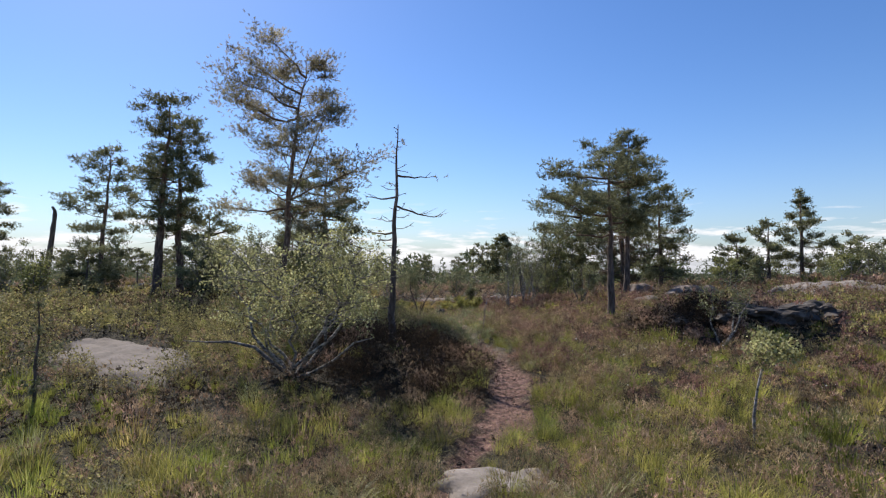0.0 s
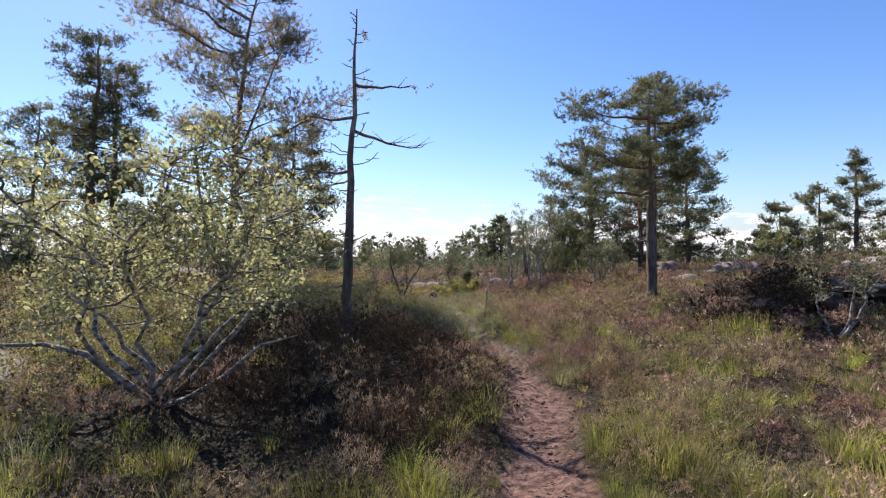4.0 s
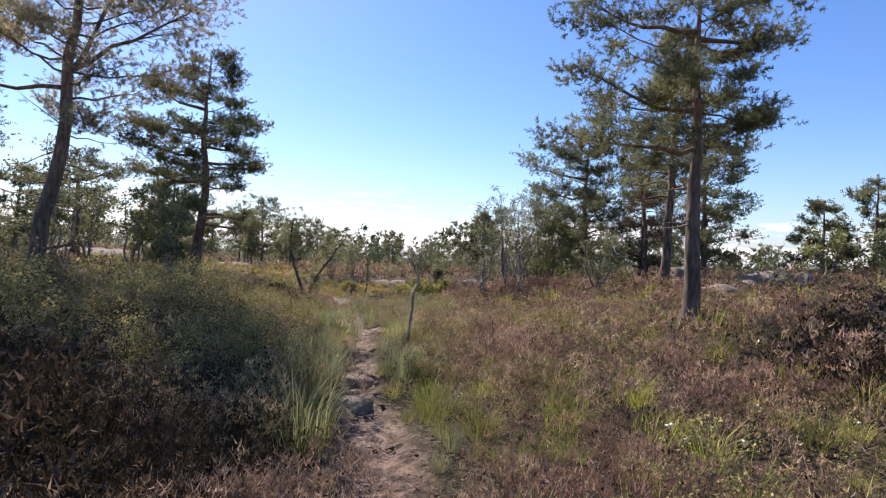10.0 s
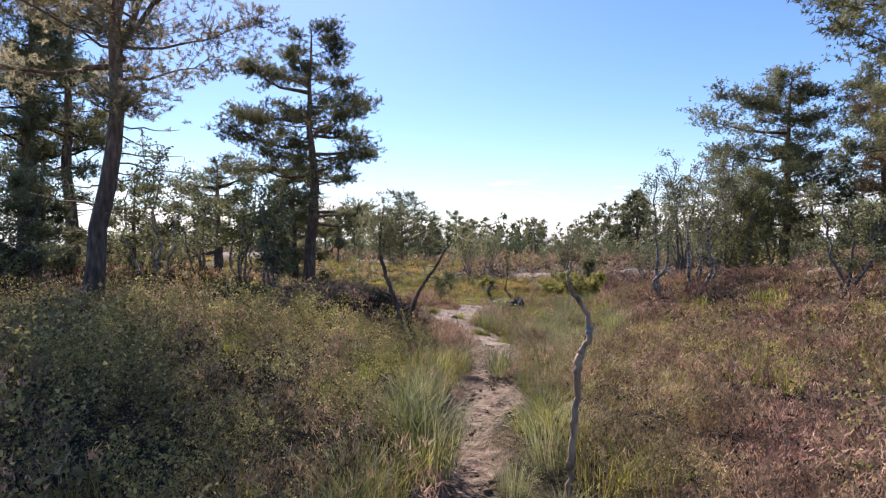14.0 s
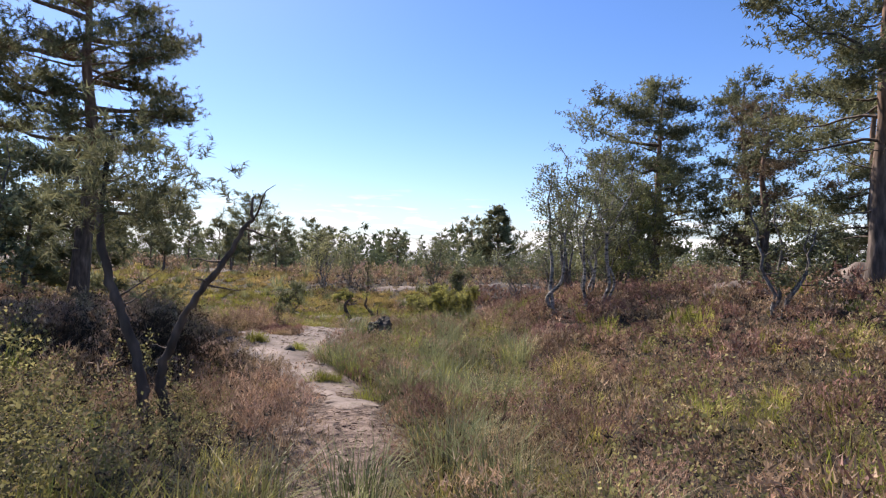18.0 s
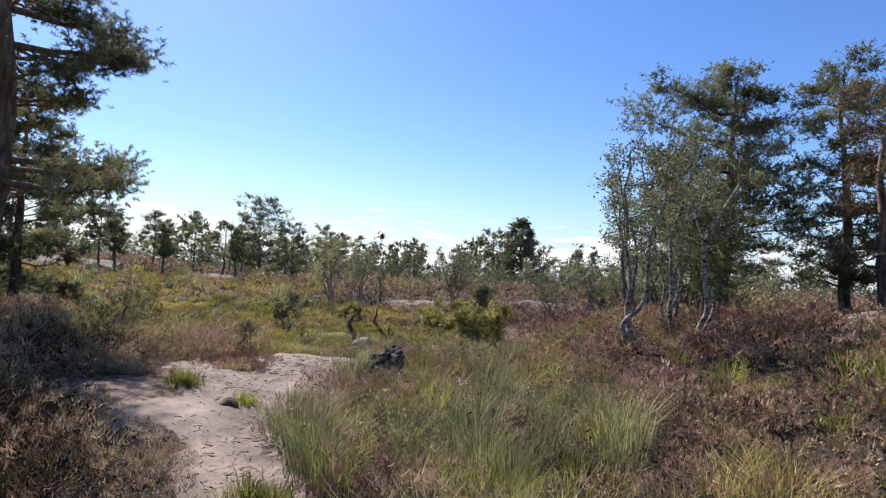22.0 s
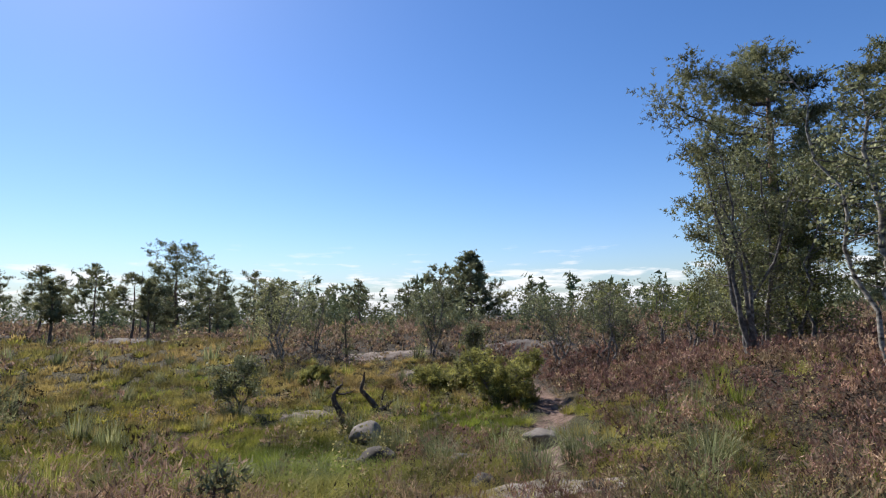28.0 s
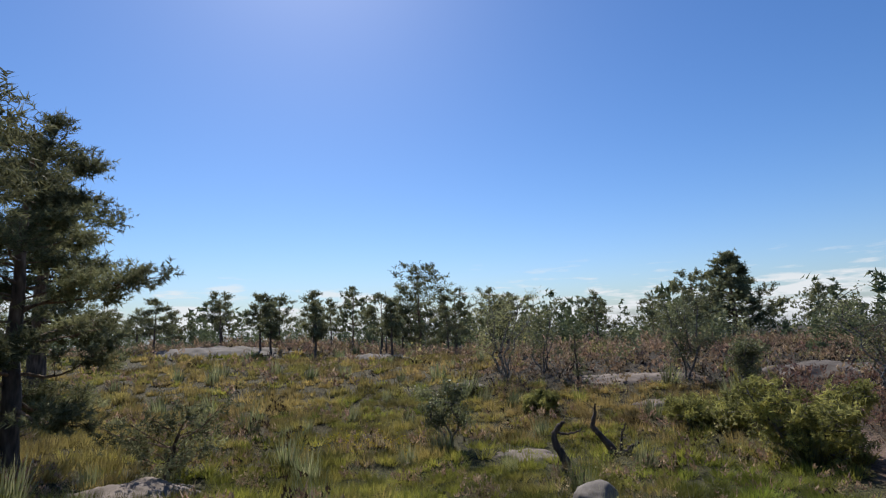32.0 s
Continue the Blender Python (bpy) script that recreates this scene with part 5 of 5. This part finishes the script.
BARE = [(-1.8, 27.2, 1.1, 1.7), (-1.4, 29.2, 1.1, 1.5), (-1.1, 26.1, 0.42, 0.7), (-2.3, 26.2, 0.72, 0.66), (0.3, -0.2, 2.0, 1.4), (-9.4, 14.3, 0.95, 0.85), (-8.5, 13.5, 1.1, 1.0), (-7.6, 12.7, 1.15, 1.05), (-6.6, 11.7, 0.95, 0.9), (-0.15, 28.95, 0.55, 0.75), (0.75, 6.35, 0.6, 0.35), (-0.15, 24.3, 0.3, 0.5), (-0.55, 25.1, 0.36, 0.5), (-1.5, 36.1, 0.5, 0.6), (-2.1, 38.1, 0.35, 0.4), (-1.25, 39.7, 0.5, 0.45), (-1.4, 34.5, 0.4, 0.5), (5.7, 50.0, 2.0, 1.2), (-0.6, 48.8, 2.1, 0.95), (0.0, 45.0, 0.65, 0.5), (11.2, 30.2, 1.2, 0.9), (8.4, 30.9, 0.8, 0.65), (12.6, 26.4, 1.5, 0.95), (9.6, 24.7, 0.9, 0.6), (-7.4, 34.5, 0.7, 0.9), (0.15, 31.1, 0.8, 0.42), (-16, 59.5, 2.8, 1.4), (-30, 61.5, 5.5, 2.8), (-2.9, 39.3, 0.6, 0.42), (0.8, 16.1, 0.33, 0.16), (-6.2, 47.2, 0.6, 0.35), (1.3, 17.2, 0.24, 0.62)]


def broad(x, y, s, k):
    """A slow wave over the plan, 0 to 1, for patches of plants."""
    return 0.5 + 0.25 * np.sin(x / s + k + 1.7 * np.sin(y / s * 0.8 + k * 2)) + 0.25 * np.sin(y / s * 1.1 - k + 1.3 * np.sin(x / s * 1.2 + k))


def weights(x, y):
    """How much of each plant grows at a place: grass, bog grass, rush, heather, flowering heather, bilberry, dark
    thicket that carries shade in its colour.
    """
    a, b, c = broad(x, y, 1.1, 0.3), broad(x, y, 0.55, 2.1), broad(x, y, 2.3, 4.0)
    left = smooth(0.6, -0.6, x - np.interp(y, TRAIL[:, 1], TRAIL[:, 0]))
    first = 1 - smooth(7.5, 11, y)
    mid = smooth(9, 12, y) * (1 - smooth(21, 25, y))
    late = smooth(21, 25, y)
    bog = smooth(29, 32.5, y) * (1 - smooth(1.5, 4.5, x)) * (1 - smooth(44, 49, y)) + smooth(33, 37, y) * smooth(-5, -9, x) * (1 - smooth(56, 66, y))
    bog = np.clip(bog, 0, 1)
    grass = first * (0.6 + 2.4 * a * a) + smooth(9, 12, y) * (1 - smooth(13, 17, y)) * (1 - left) * 0.55 + mid * (1 - left) * (0.12 + 0.35 * b * a) + mid * left * 0.12 + late * (0.12 + 0.6 * a * a) * (1 - bog) * (1 - 0.95 * smooth(40, 47, y)) * (1 - 0.6 * smooth(3, 6, x))
    # dark thickets stand in for shade beside the trail and below the pines
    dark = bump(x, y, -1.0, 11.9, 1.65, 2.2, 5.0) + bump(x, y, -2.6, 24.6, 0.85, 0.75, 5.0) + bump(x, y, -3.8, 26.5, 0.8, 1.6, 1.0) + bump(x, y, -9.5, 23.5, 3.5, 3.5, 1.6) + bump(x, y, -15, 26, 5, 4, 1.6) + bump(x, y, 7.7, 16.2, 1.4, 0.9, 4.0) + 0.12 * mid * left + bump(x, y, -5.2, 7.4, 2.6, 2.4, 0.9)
    heather = first * (0.45 + 0.8 * b) + mid * (1 - left) * 0.6 + mid * left * (0.25 + 0.4 * b) + late * (1 - left) * 0.45 * (1 - bog) + late * left * 1.1 * (1 - bog) * (1 - smooth(29, 33, y)) + 0.8 * bog * b * b * b + 0.8 * smooth(45, 51, y) * (1 - bog)
    red = bump(x, y, -0.4, 34.9, 0.9, 0.9, 3.0) + smooth(27, 31, y) * smooth(1.5, 4, x) * 0.9 * (1 - smooth(44, 52, y)) + mid * (1 - left) * (0.3 + 0.5 * c) + late * (1 - left) * 0.25 * (1 - bog)
    bil = mid * left * 1.25 + mid * (1 - left) * 0.1 + late * 0.12 + first * left * 0.15
    rush = smooth(21.5, 23.5, y) * (1 - smooth(27.5, 29.5, y)) * smooth(0.2, 0.6, x) * (1 - smooth(1.8, 3.2, x)) * 0.4 + 0.05 * first * a + 0.14 * bog * a
    bil = bil * (1 - np.clip(dark, 0, 0.93)) * (1 - 0.85 * smooth(21.6, 23.0, y))
    verge = (1 - 0.75 * left * (1 - smooth(17, 20, y))) * np.exp(-(near_line(x, y, TRAIL) / 0.75) ** 2) * smooth(12.5, 14.5, y) * (1 - smooth(20, 22.5, y))
    grass, rush = grass + 2.2 * verge, rush + 0.7 * verge
    heather, bil, red = heather * (1 - 0.75 * verge), bil * (1 - 0.85 * verge), red * (1 - 0.7 * verge)
    tan = np.clip(smooth(36, 46, y + 2.5 * (broad(x, y, 4.0, 1.0) - 0.5)) + smooth(-6, -10, x) * smooth(30, 36, y), 0, 1)
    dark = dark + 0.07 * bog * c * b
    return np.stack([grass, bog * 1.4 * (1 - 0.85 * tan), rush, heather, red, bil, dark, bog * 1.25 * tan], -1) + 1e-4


TWIGLET = (np.array([(-0.022, 0, 0), (0.022, 0, 0), (0.0, 0.01, 0.13)]), np.array([(0, 1, 2)]))


def plants():
    rng = np.random.default_rng(500)
    low = {"grass": [], "bog_grass": [], "rush": [], "heather": [], "flowering_heather": [], "bilberry": [], "crowberry": [], "sedge": []}
    kinds, stems = list(low), []
    for k, (d0, d1, per, size) in enumerate(BANDS):
        step = 1 / math.sqrt(per)
        X, Y = np.meshgrid(np.arange(-60, 60, step), np.arange(-1, 96, step))
        X, Y = X.ravel() + rng.uniform(-0.55, 0.55, X.size) * step, Y.ravel() + rng.uniform(-0.55, 0.55, X.size) * step
        d = near_line(X, Y, WALKED)
        keep = (d >= d0) & (d < d1) & (Y > np.abs(X) * 0.85 - 2.2) & (near_line(X, Y, TRAIL) > trail_width(Y) + 0.05 + 0.14 * smooth(33, 35, Y))
        for cx, cy, rx, ry in BARE:
            keep &= ((X - cx) / rx) ** 2 + ((Y - cy) / ry) ** 2 > 1
        X, Y = X[keep], Y[keep]
        W = weights(X, Y)
        W /= W.sum(1)[:, None]
        pick = (rng.uniform(size=len(X))[:, None] > np.cumsum(W, 1)).sum(1).clip(0, 7)
        pick[(pick == 5) & (near_line(X, Y, WALKED) < 0.85)] = 3
        n = (0.66, 0.4, 0.3, 0.19, 0.11, 0.08)[k]
        g, plain = (1.5, 1.15, 1.3, 0.8, 0.42, 0.25)[k], k > 1
        L = (0.046, 0.046, 0.05, 0.06, 0.085, 0.14)[k]
        w = (0.0034, 0.005, 0.008, 0.0115, 0.018, 0.032)[k]
        b = (0.0019, 0.0026, 0.0042, 0.0075, 0.015, 0.03)[k]
        made = {
            "grass": [blade_tuft(int(80 * g), 0.36, b, 0.3, s + 10 * k, plain) for s in range(4)],
            "bog_grass": [blade_tuft(int(120 * g), 0.22, b * 0.95, 0.34, s + 10 * k + 100, plain) for s in range(4)],
            "sedge": [blade_tuft(int(100 * g), 0.26, b, 0.32, s + 10 * k + 700, plain) for s in range(3)],
            "rush": [blade_tuft(int(110 * g), 0.52, b, 0.32, s + 10 * k + 200, plain) for s in range(3)],
            "heather": [sprig_clump(int((1050, 900, 740, 700, 560, 480)[k] * n), 0.44, 0.32, L, w, s + 10 * k + 300) for s in range(4)],
            "flowering_heather": [sprig_clump(int((1050, 900, 740, 700, 560, 480)[k] * n), 0.42, 0.32, L, w, s + 10 * k + 400) for s in range(4)],
            # dark thicket clumps, with shade put into their colour
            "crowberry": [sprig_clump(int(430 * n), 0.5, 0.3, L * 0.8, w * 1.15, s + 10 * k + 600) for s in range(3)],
            "bilberry": [leaf_clump(int((1300, 1700, 1150, 800, 600, 600)[k] * n), 0.6, 0.3, (0.016, 0.02, 0.029, 0.045, 0.08, 0.13)[k], s + 10 * k + 500, k < 1) for s in range(4)],
        }
        for j, name in enumerate(kinds):
            for v, tpl in enumerate(made[name]):
                sel = (pick == j) & (np.arange(len(X)) % len(made[name]) == v)
                if not sel.any():
                    continue
                m = int(sel.sum())
                P = np.stack([X[sel], Y[sel], ground_z(X[sel], Y[sel]) - 0.02], -1)
                up = rng.normal(0, 0.09, (m, 3)) + [0, 0, 1]
                tall = 1.0
                if name in ("bog_grass", "sedge"):  # a close lawn
                    P = np.repeat(P, 2, 0) + rng.normal(0, 0.22, (2 * m, 3)) * [1, 1, 0]
                    P[:, 2] = ground_z(P[:, 0], P[:, 1]) - 0.02
                    m, up = 2 * m, np.repeat(up, 2, 0)
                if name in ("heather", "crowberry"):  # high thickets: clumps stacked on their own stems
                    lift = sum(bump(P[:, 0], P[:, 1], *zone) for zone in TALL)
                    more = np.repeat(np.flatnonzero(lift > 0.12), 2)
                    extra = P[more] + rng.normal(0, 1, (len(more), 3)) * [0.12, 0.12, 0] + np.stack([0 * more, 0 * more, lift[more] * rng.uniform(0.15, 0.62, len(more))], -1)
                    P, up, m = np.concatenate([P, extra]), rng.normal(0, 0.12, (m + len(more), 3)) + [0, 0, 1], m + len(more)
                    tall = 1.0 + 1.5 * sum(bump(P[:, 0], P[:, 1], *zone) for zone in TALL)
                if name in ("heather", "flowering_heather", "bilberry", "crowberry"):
                    # dark stem flakes in each clump put shade into its gaps
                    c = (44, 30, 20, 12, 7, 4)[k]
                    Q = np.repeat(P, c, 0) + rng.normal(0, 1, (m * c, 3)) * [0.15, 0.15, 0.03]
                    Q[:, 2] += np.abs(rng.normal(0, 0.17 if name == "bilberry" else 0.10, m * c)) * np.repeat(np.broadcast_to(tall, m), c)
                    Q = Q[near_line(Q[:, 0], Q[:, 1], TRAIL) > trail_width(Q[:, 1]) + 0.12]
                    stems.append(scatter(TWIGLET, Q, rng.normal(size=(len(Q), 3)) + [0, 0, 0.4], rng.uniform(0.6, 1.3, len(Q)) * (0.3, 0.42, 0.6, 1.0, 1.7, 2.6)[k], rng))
                lump = rng.uniform(0.75, 1.15, m) if name in ("bog_grass", "sedge") else rng.uniform(0.75, 1.3, m) * (0.68 + 0.7 * broad(P[:, 0], P[:, 1], 0.42, 1.0))
                low[name].append(scatter(tpl, P, up, size ** 0.55 * lump * (0.55 + 0.45 * smooth(0.15, 0.5, near_line(P[:, 0], P[:, 1], WALKED))), rng))
    # coarser heath on past the strip that is walked
    X, Y = rng.uniform(-34, 34, 3200), rng.uniform(-16, 34, 3200)
    out = Y < np.abs(X) * 0.85 - 2.2
    X, Y = X[out], Y[out]
    P, m = np.stack([X, Y, ground_z(X, Y) - 0.02], -1), len(X)
    pick = rng.integers(0, 3, m)
    for j, (name, tpl) in enumerate((("heather", sprig_clump(46, 0.5, 0.6, 0.2, 0.05, 801)), ("grass", blade_tuft(30, 0.45, 0.02, 0.4, 802, True)), ("flowering_heather", sprig_clump(46, 0.45, 0.6, 0.2, 0.05, 803)))):
        s = pick == j
        low[name].append(scatter(tpl, P[s], rng.normal(0, 0.09, (s.sum(), 3)) + [0, 0, 1], rng.uniform(0.6, 1.3, s.sum()), rng))
    tagged(part("shade_stems", *joined(stems), UNDER_SHADE, soft=False), "woody stems under the heather, darkened to give the gaps shade", "undergrowth", kind="stuff")
    mats = {"grass": GRASS, "bog_grass": BOG_GRASS, "rush": RUSH, "heather": HEATHER, "flowering_heather": HEATHER_RED, "bilberry": BILBERRY, "crowberry": SHADE_HEATHER, "sedge": SEDGE}
    words = {"grass": "tufts of yellow-green and straw moor grass", "bog_grass": "bright green and rusty bog grass", "rush": "grey-green tussocks of rush", "heather": "brown wiry heather", "flowering_heather": "reddish heather in flower", "bilberry": "low leafy green bog bilberry", "crowberry": "dense thicket of old dark heather with shade in its colour", "sedge": "tawny sedge over the far bog"}
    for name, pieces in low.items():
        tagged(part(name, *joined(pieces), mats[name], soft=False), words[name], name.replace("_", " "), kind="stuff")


plants()

# small growth on the bare slab
pine(-2.45, 30.0, 0.55, 0.012, 0.15, 0.16, "tiny pine seedling in a crack of the slab", 131, (0.03, 0), "round", 7, 2, NEEDLES, 0, 0, puffs=2)
rngs = np.random.default_rng(620)
for mx_, my_, mr, mk in ((-2.2, 28.8, 0.5, 0), (-1.75, 28.35, 0.22, 1), (-1.95, 27.1, 0.12, 2), (-1.2, 26.75, 0.1, 2), (-0.75, 27.3, 0.14, 2), (-2.6, 27.3, 0.3, 1), (-0.35, 24.8, 0.16, 2), (-2.3, 25.9, 0.25, 1)):
    k = int(60 * mr / 0.3) + 6
    Q = np.stack([mx_ + rngs.normal(0, mr * 0.5, k), my_ + rngs.normal(0, mr * 0.4, k), np.zeros(k)], -1)
    Q[:, 2] = ground_z(Q[:, 0], Q[:, 1]) + 0.0
    tpl = sprig_clump(60, 0.14, 0.09, 0.05, 0.006, 700 + mk) if mk < 2 else blade_tuft(26, 0.2, 0.003, 0.14, 710)
    patch = part("heather_patch" if mk < 2 else "grass_tuft", *scatter(tpl, Q, rngs.normal(0, 0.2, (k, 3)) + [0, 0, 1], rngs.uniform(0.5, 1.1, k), rngs), (HEATHER_RED, HEATHER, GRASS)[mk], soft=False)
    tagged(patch, ("low grey-pink heather creeping over bare granite", "dark low heather in a crack of the slab", "small yellow-green grass tuft in a rock crack")[mk], ("heather", "heather", "grass")[mk])

# ground colour under the plants: their litter and moss, darkened for shade in gaps
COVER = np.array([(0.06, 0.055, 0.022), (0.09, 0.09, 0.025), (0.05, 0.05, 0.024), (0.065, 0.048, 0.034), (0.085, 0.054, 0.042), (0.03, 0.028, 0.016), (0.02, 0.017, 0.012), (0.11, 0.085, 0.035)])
GW = weights(GX.ravel(), GY.ravel())
GW /= GW.sum(1)[:, None]
gcol = np.concatenate([GW @ COVER, np.ones((len(GW), 1))], 1).astype(np.float32)
ground.data.attributes.new("cover", "FLOAT_COLOR", "POINT").data.foreach_set("color", gcol.ravel())

# ---- rush tussocks beside the trail ----
RUSHES = [mesh_data("rush_tussock", *blade_tuft(230, 0.55, 0.0036, 0.48, 900 + s), RUSH, False) for s in range(4)]
rngr = np.random.default_rng(910)
for k, (tx, ty) in enumerate(((-0.45, 25.9), (0.3, 26.6), (0.62, 23.8), (1.12, 24.0), (1.5, 23.5), (-0.1, 25.25), (0.4, 25.8), (0.95, 26.15), (-0.5, 28.35), (0.0, 28.2), (1.2, 29.4), (0.55, 20.9), (1.0, 21.6), (0.45, 17.9), (0.15, 18.2), (0.3, 31.9), (1.1, 32.6), (0.7, 14.3), (0.62, 15.9), (0.35, 16.6), (1.3, 16.3), (0.55, 15.2), (0.2, 17.2), (2.3, 33.2), (-0.5, 33.4), (1.9, 31.2), (0.9, 30.2))):
    tus = new("rush_tussock", RUSHES[k % 4])
    tus.matrix_world = pose(tx, ty, float(ground_z(tx, ty)) - 0.02, 0, 0, rngr.uniform(0, 360)) @ Matrix.Scale(rngr.uniform(0.75, 1.15), 4)
    tagged(tus, "drooping grey-green tussock of rush by the trail", "rush", "rush tussocks")

# ---- grass tussocks ----
TUSSOCKS = [mesh_data("grass_tussock", *blade_tuft(190, 0.38, 0.0032, 0.36, 940 + s), TUSSOCK_GRASS, False) for s in range(4)]
rngr = np.random.default_rng(960)
for k, (tx, ty) in enumerate(((2.3, 12.5), (2.65, 13.1), (2.1, 13.0), (2.9, 12.3), (1.95, 12.2), (3.2, 11.4), (2.6, 11.0), (3.3, 12.9), (2.2, 10.2), (2.9, 9.6), (1.0, 5.4), (1.5, 5.2), (1.9, 5.9), (1.3, 6.6), (2.3, 5.1), (-0.9, 5.2), (-1.5, 5.5), (-2.1, 5.0), (-1.2, 6.3), (-2.6, 6.0), (-3.3, 5.4), (0.95, 7.6), (-0.5, 7.2), (3.4, 10.6), (4.0, 12.0), (2.7, 8.4), (3.6, 8.0), (1.75, 15.2), (1.6, 16.4), (1.35, 17.3), (0.2, 16.0), (1.2, 18.6), (1.45, 19.5), (1.1, 20.2), (-0.05, 19.2), (1.7, 20.6), (0.1, 20.6), (1.3, 21.3))):
    tus = new("grass_tussock", TUSSOCKS[k % 4])
    tus.matrix_world = pose(tx, ty, float(ground_z(tx, ty)) - 0.02, 0, 0, rngr.uniform(0, 360)) @ Matrix.Scale(rngr.uniform(0.7, 1.15), 4)
    tagged(tus, "pale yellow-green tussock of moor grass by the trail", "grass", "grass tussocks")

# ---- litter and clods on the trail and the slab ----
rngl = np.random.default_rng(980)
n = 7000
ly = rngl.uniform(2.5, 31.5, n)
lx = np.interp(ly, TRAIL[:, 1], TRAIL[:, 0]) + rngl.normal(0, 1, n) * (trail_width(ly) * 0.8 + 0.08)
lz = ground_z(lx, ly) - 0.085 * trail_mask(lx, ly) * (1 - 0.93 * smooth(21.0, 23.5, ly) * (1 - smooth(30.5, 33, ly))) + 0.012 + 0.03 * smooth(23.5, 24.5, ly)
flake = (np.array([(-0.004, 0, 0), (0.004, 0, 0), (0.0, 0.004, 0.06)]), np.array([(0, 1, 2)]))
D = rngl.normal(size=(n, 3)) * [1, 1, 0.15]
litter = part("trail_litter", *scatter(flake, np.stack([lx, ly, lz], -1), D, rngl.uniform(0.4, 1.5, n), rngl), LITTER, soft=False)
tagged(litter, "dry needles and bits of twig strewn on the trail", "litter", kind="stuff")
bm = bmesh.new()
bmesh.ops.create_icosphere(bm, subdivisions=1, radius=1)
CV, CF = np.array([v.co[:] for v in bm.verts]), np.array([[v.index for v in f.verts] for f in bm.faces])
bm.free()
CV = CV * rngl.uniform(0.75, 1.2, (len(CV), 1)) * [1, 1, 0.55]
n = 900
cy = rngl.uniform(3.0, 24.5, n)
cx = np.interp(cy, TRAIL[:, 1], TRAIL[:, 0]) + rngl.normal(0, 0.8, n) * (trail_width(cy) + 0.03)
cz = ground_z(cx, cy) - 0.085 * trail_mask(cx, cy) * (1 - 0.93 * smooth(21.0, 23.5, cy)) - 0.003
clods = part("trail_clods", *scatter((CV, CF), np.stack([cx, cy, cz], -1), rngl.normal(0, 0.2, (n, 3)) + [0, 0, 1], rngl.uniform(0.006, 0.03, n) ** 1.0, rngl), CLOD)
tagged(clods, "crumbled peat clods and grit on the trail", "soil", kind="stuff")

# ---- cottongrass ----
n = 60
gx_, gy_ = rngl.uniform(3.0, 8.0, n), rngl.uniform(9.5, 14.5, n)
gz_ = ground_z(gx_, gy_)
heads = scatter((CV, CF), np.stack([gx_, gy_, gz_ + rngl.uniform(0.38, 0.5, n)], -1), rngl.normal(0, 0.2, (n, 3)) + [0, 0, 1], rngl.uniform(0.009, 0.016, n), rngl)
tagged(part("cottongrass", *heads, COTTON), "white seed heads of cottongrass over the grass", "cottongrass", kind="stuff")
stalk = (np.array([(-0.0015, 0, 0), (0.0015, 0, 0), (0.0, 0.0015, 0.5)]), np.array([(0, 1, 2)]))
tagged(part("cottongrass_stalks", *scatter(stalk, np.stack([gx_, gy_, gz_ - 0.03], -1), rngl.normal(0, 0.03, (n, 3)) + [0, 0, 1], np.full(n, 1.0), rngl), GRASS, soft=False), "thin green stalks of cottongrass", "cottongrass", kind="stuff")

# ---- yellow flowers in the bog ----
ASPHODEL = leaf_mat("yellow_petals", [(0.0, (0.42, 0.32, 0.02)), (1.0, (0.72, 0.58, 0.06))], [(0.3, (0.5, 0.4, 0.03)), (0.7, (0.65, 0.5, 0.05))], 2.0, 0.3)
n = 170
fx, fy = -6.2 + rngl.normal(0, 0.75, n), 38.9 + rngl.normal(0, 0.55, n)
fz = ground_z(fx, fy)
tagged(part("bog_flowers", *scatter((CV, CF), np.stack([fx, fy, fz + rngl.uniform(0.16, 0.3, n)], -1), rngl.normal(0, 0.3, (n, 3)) + [0, 0, 1], rngl.uniform(0.012, 0.024, n), rngl), ASPHODEL), "small yellow flower heads over bog grass", "flowers", kind="stuff")
tagged(part("bog_flower_stalks", *scatter(stalk, np.stack([fx, fy, fz - 0.05], -1), rngl.normal(0, 0.03, (n, 3)) + [0, 0, 1], np.full(n, 0.55), rngl), BOG_GRASS, soft=False), "thin green stalks of yellow flowers", "flowers", kind="stuff")
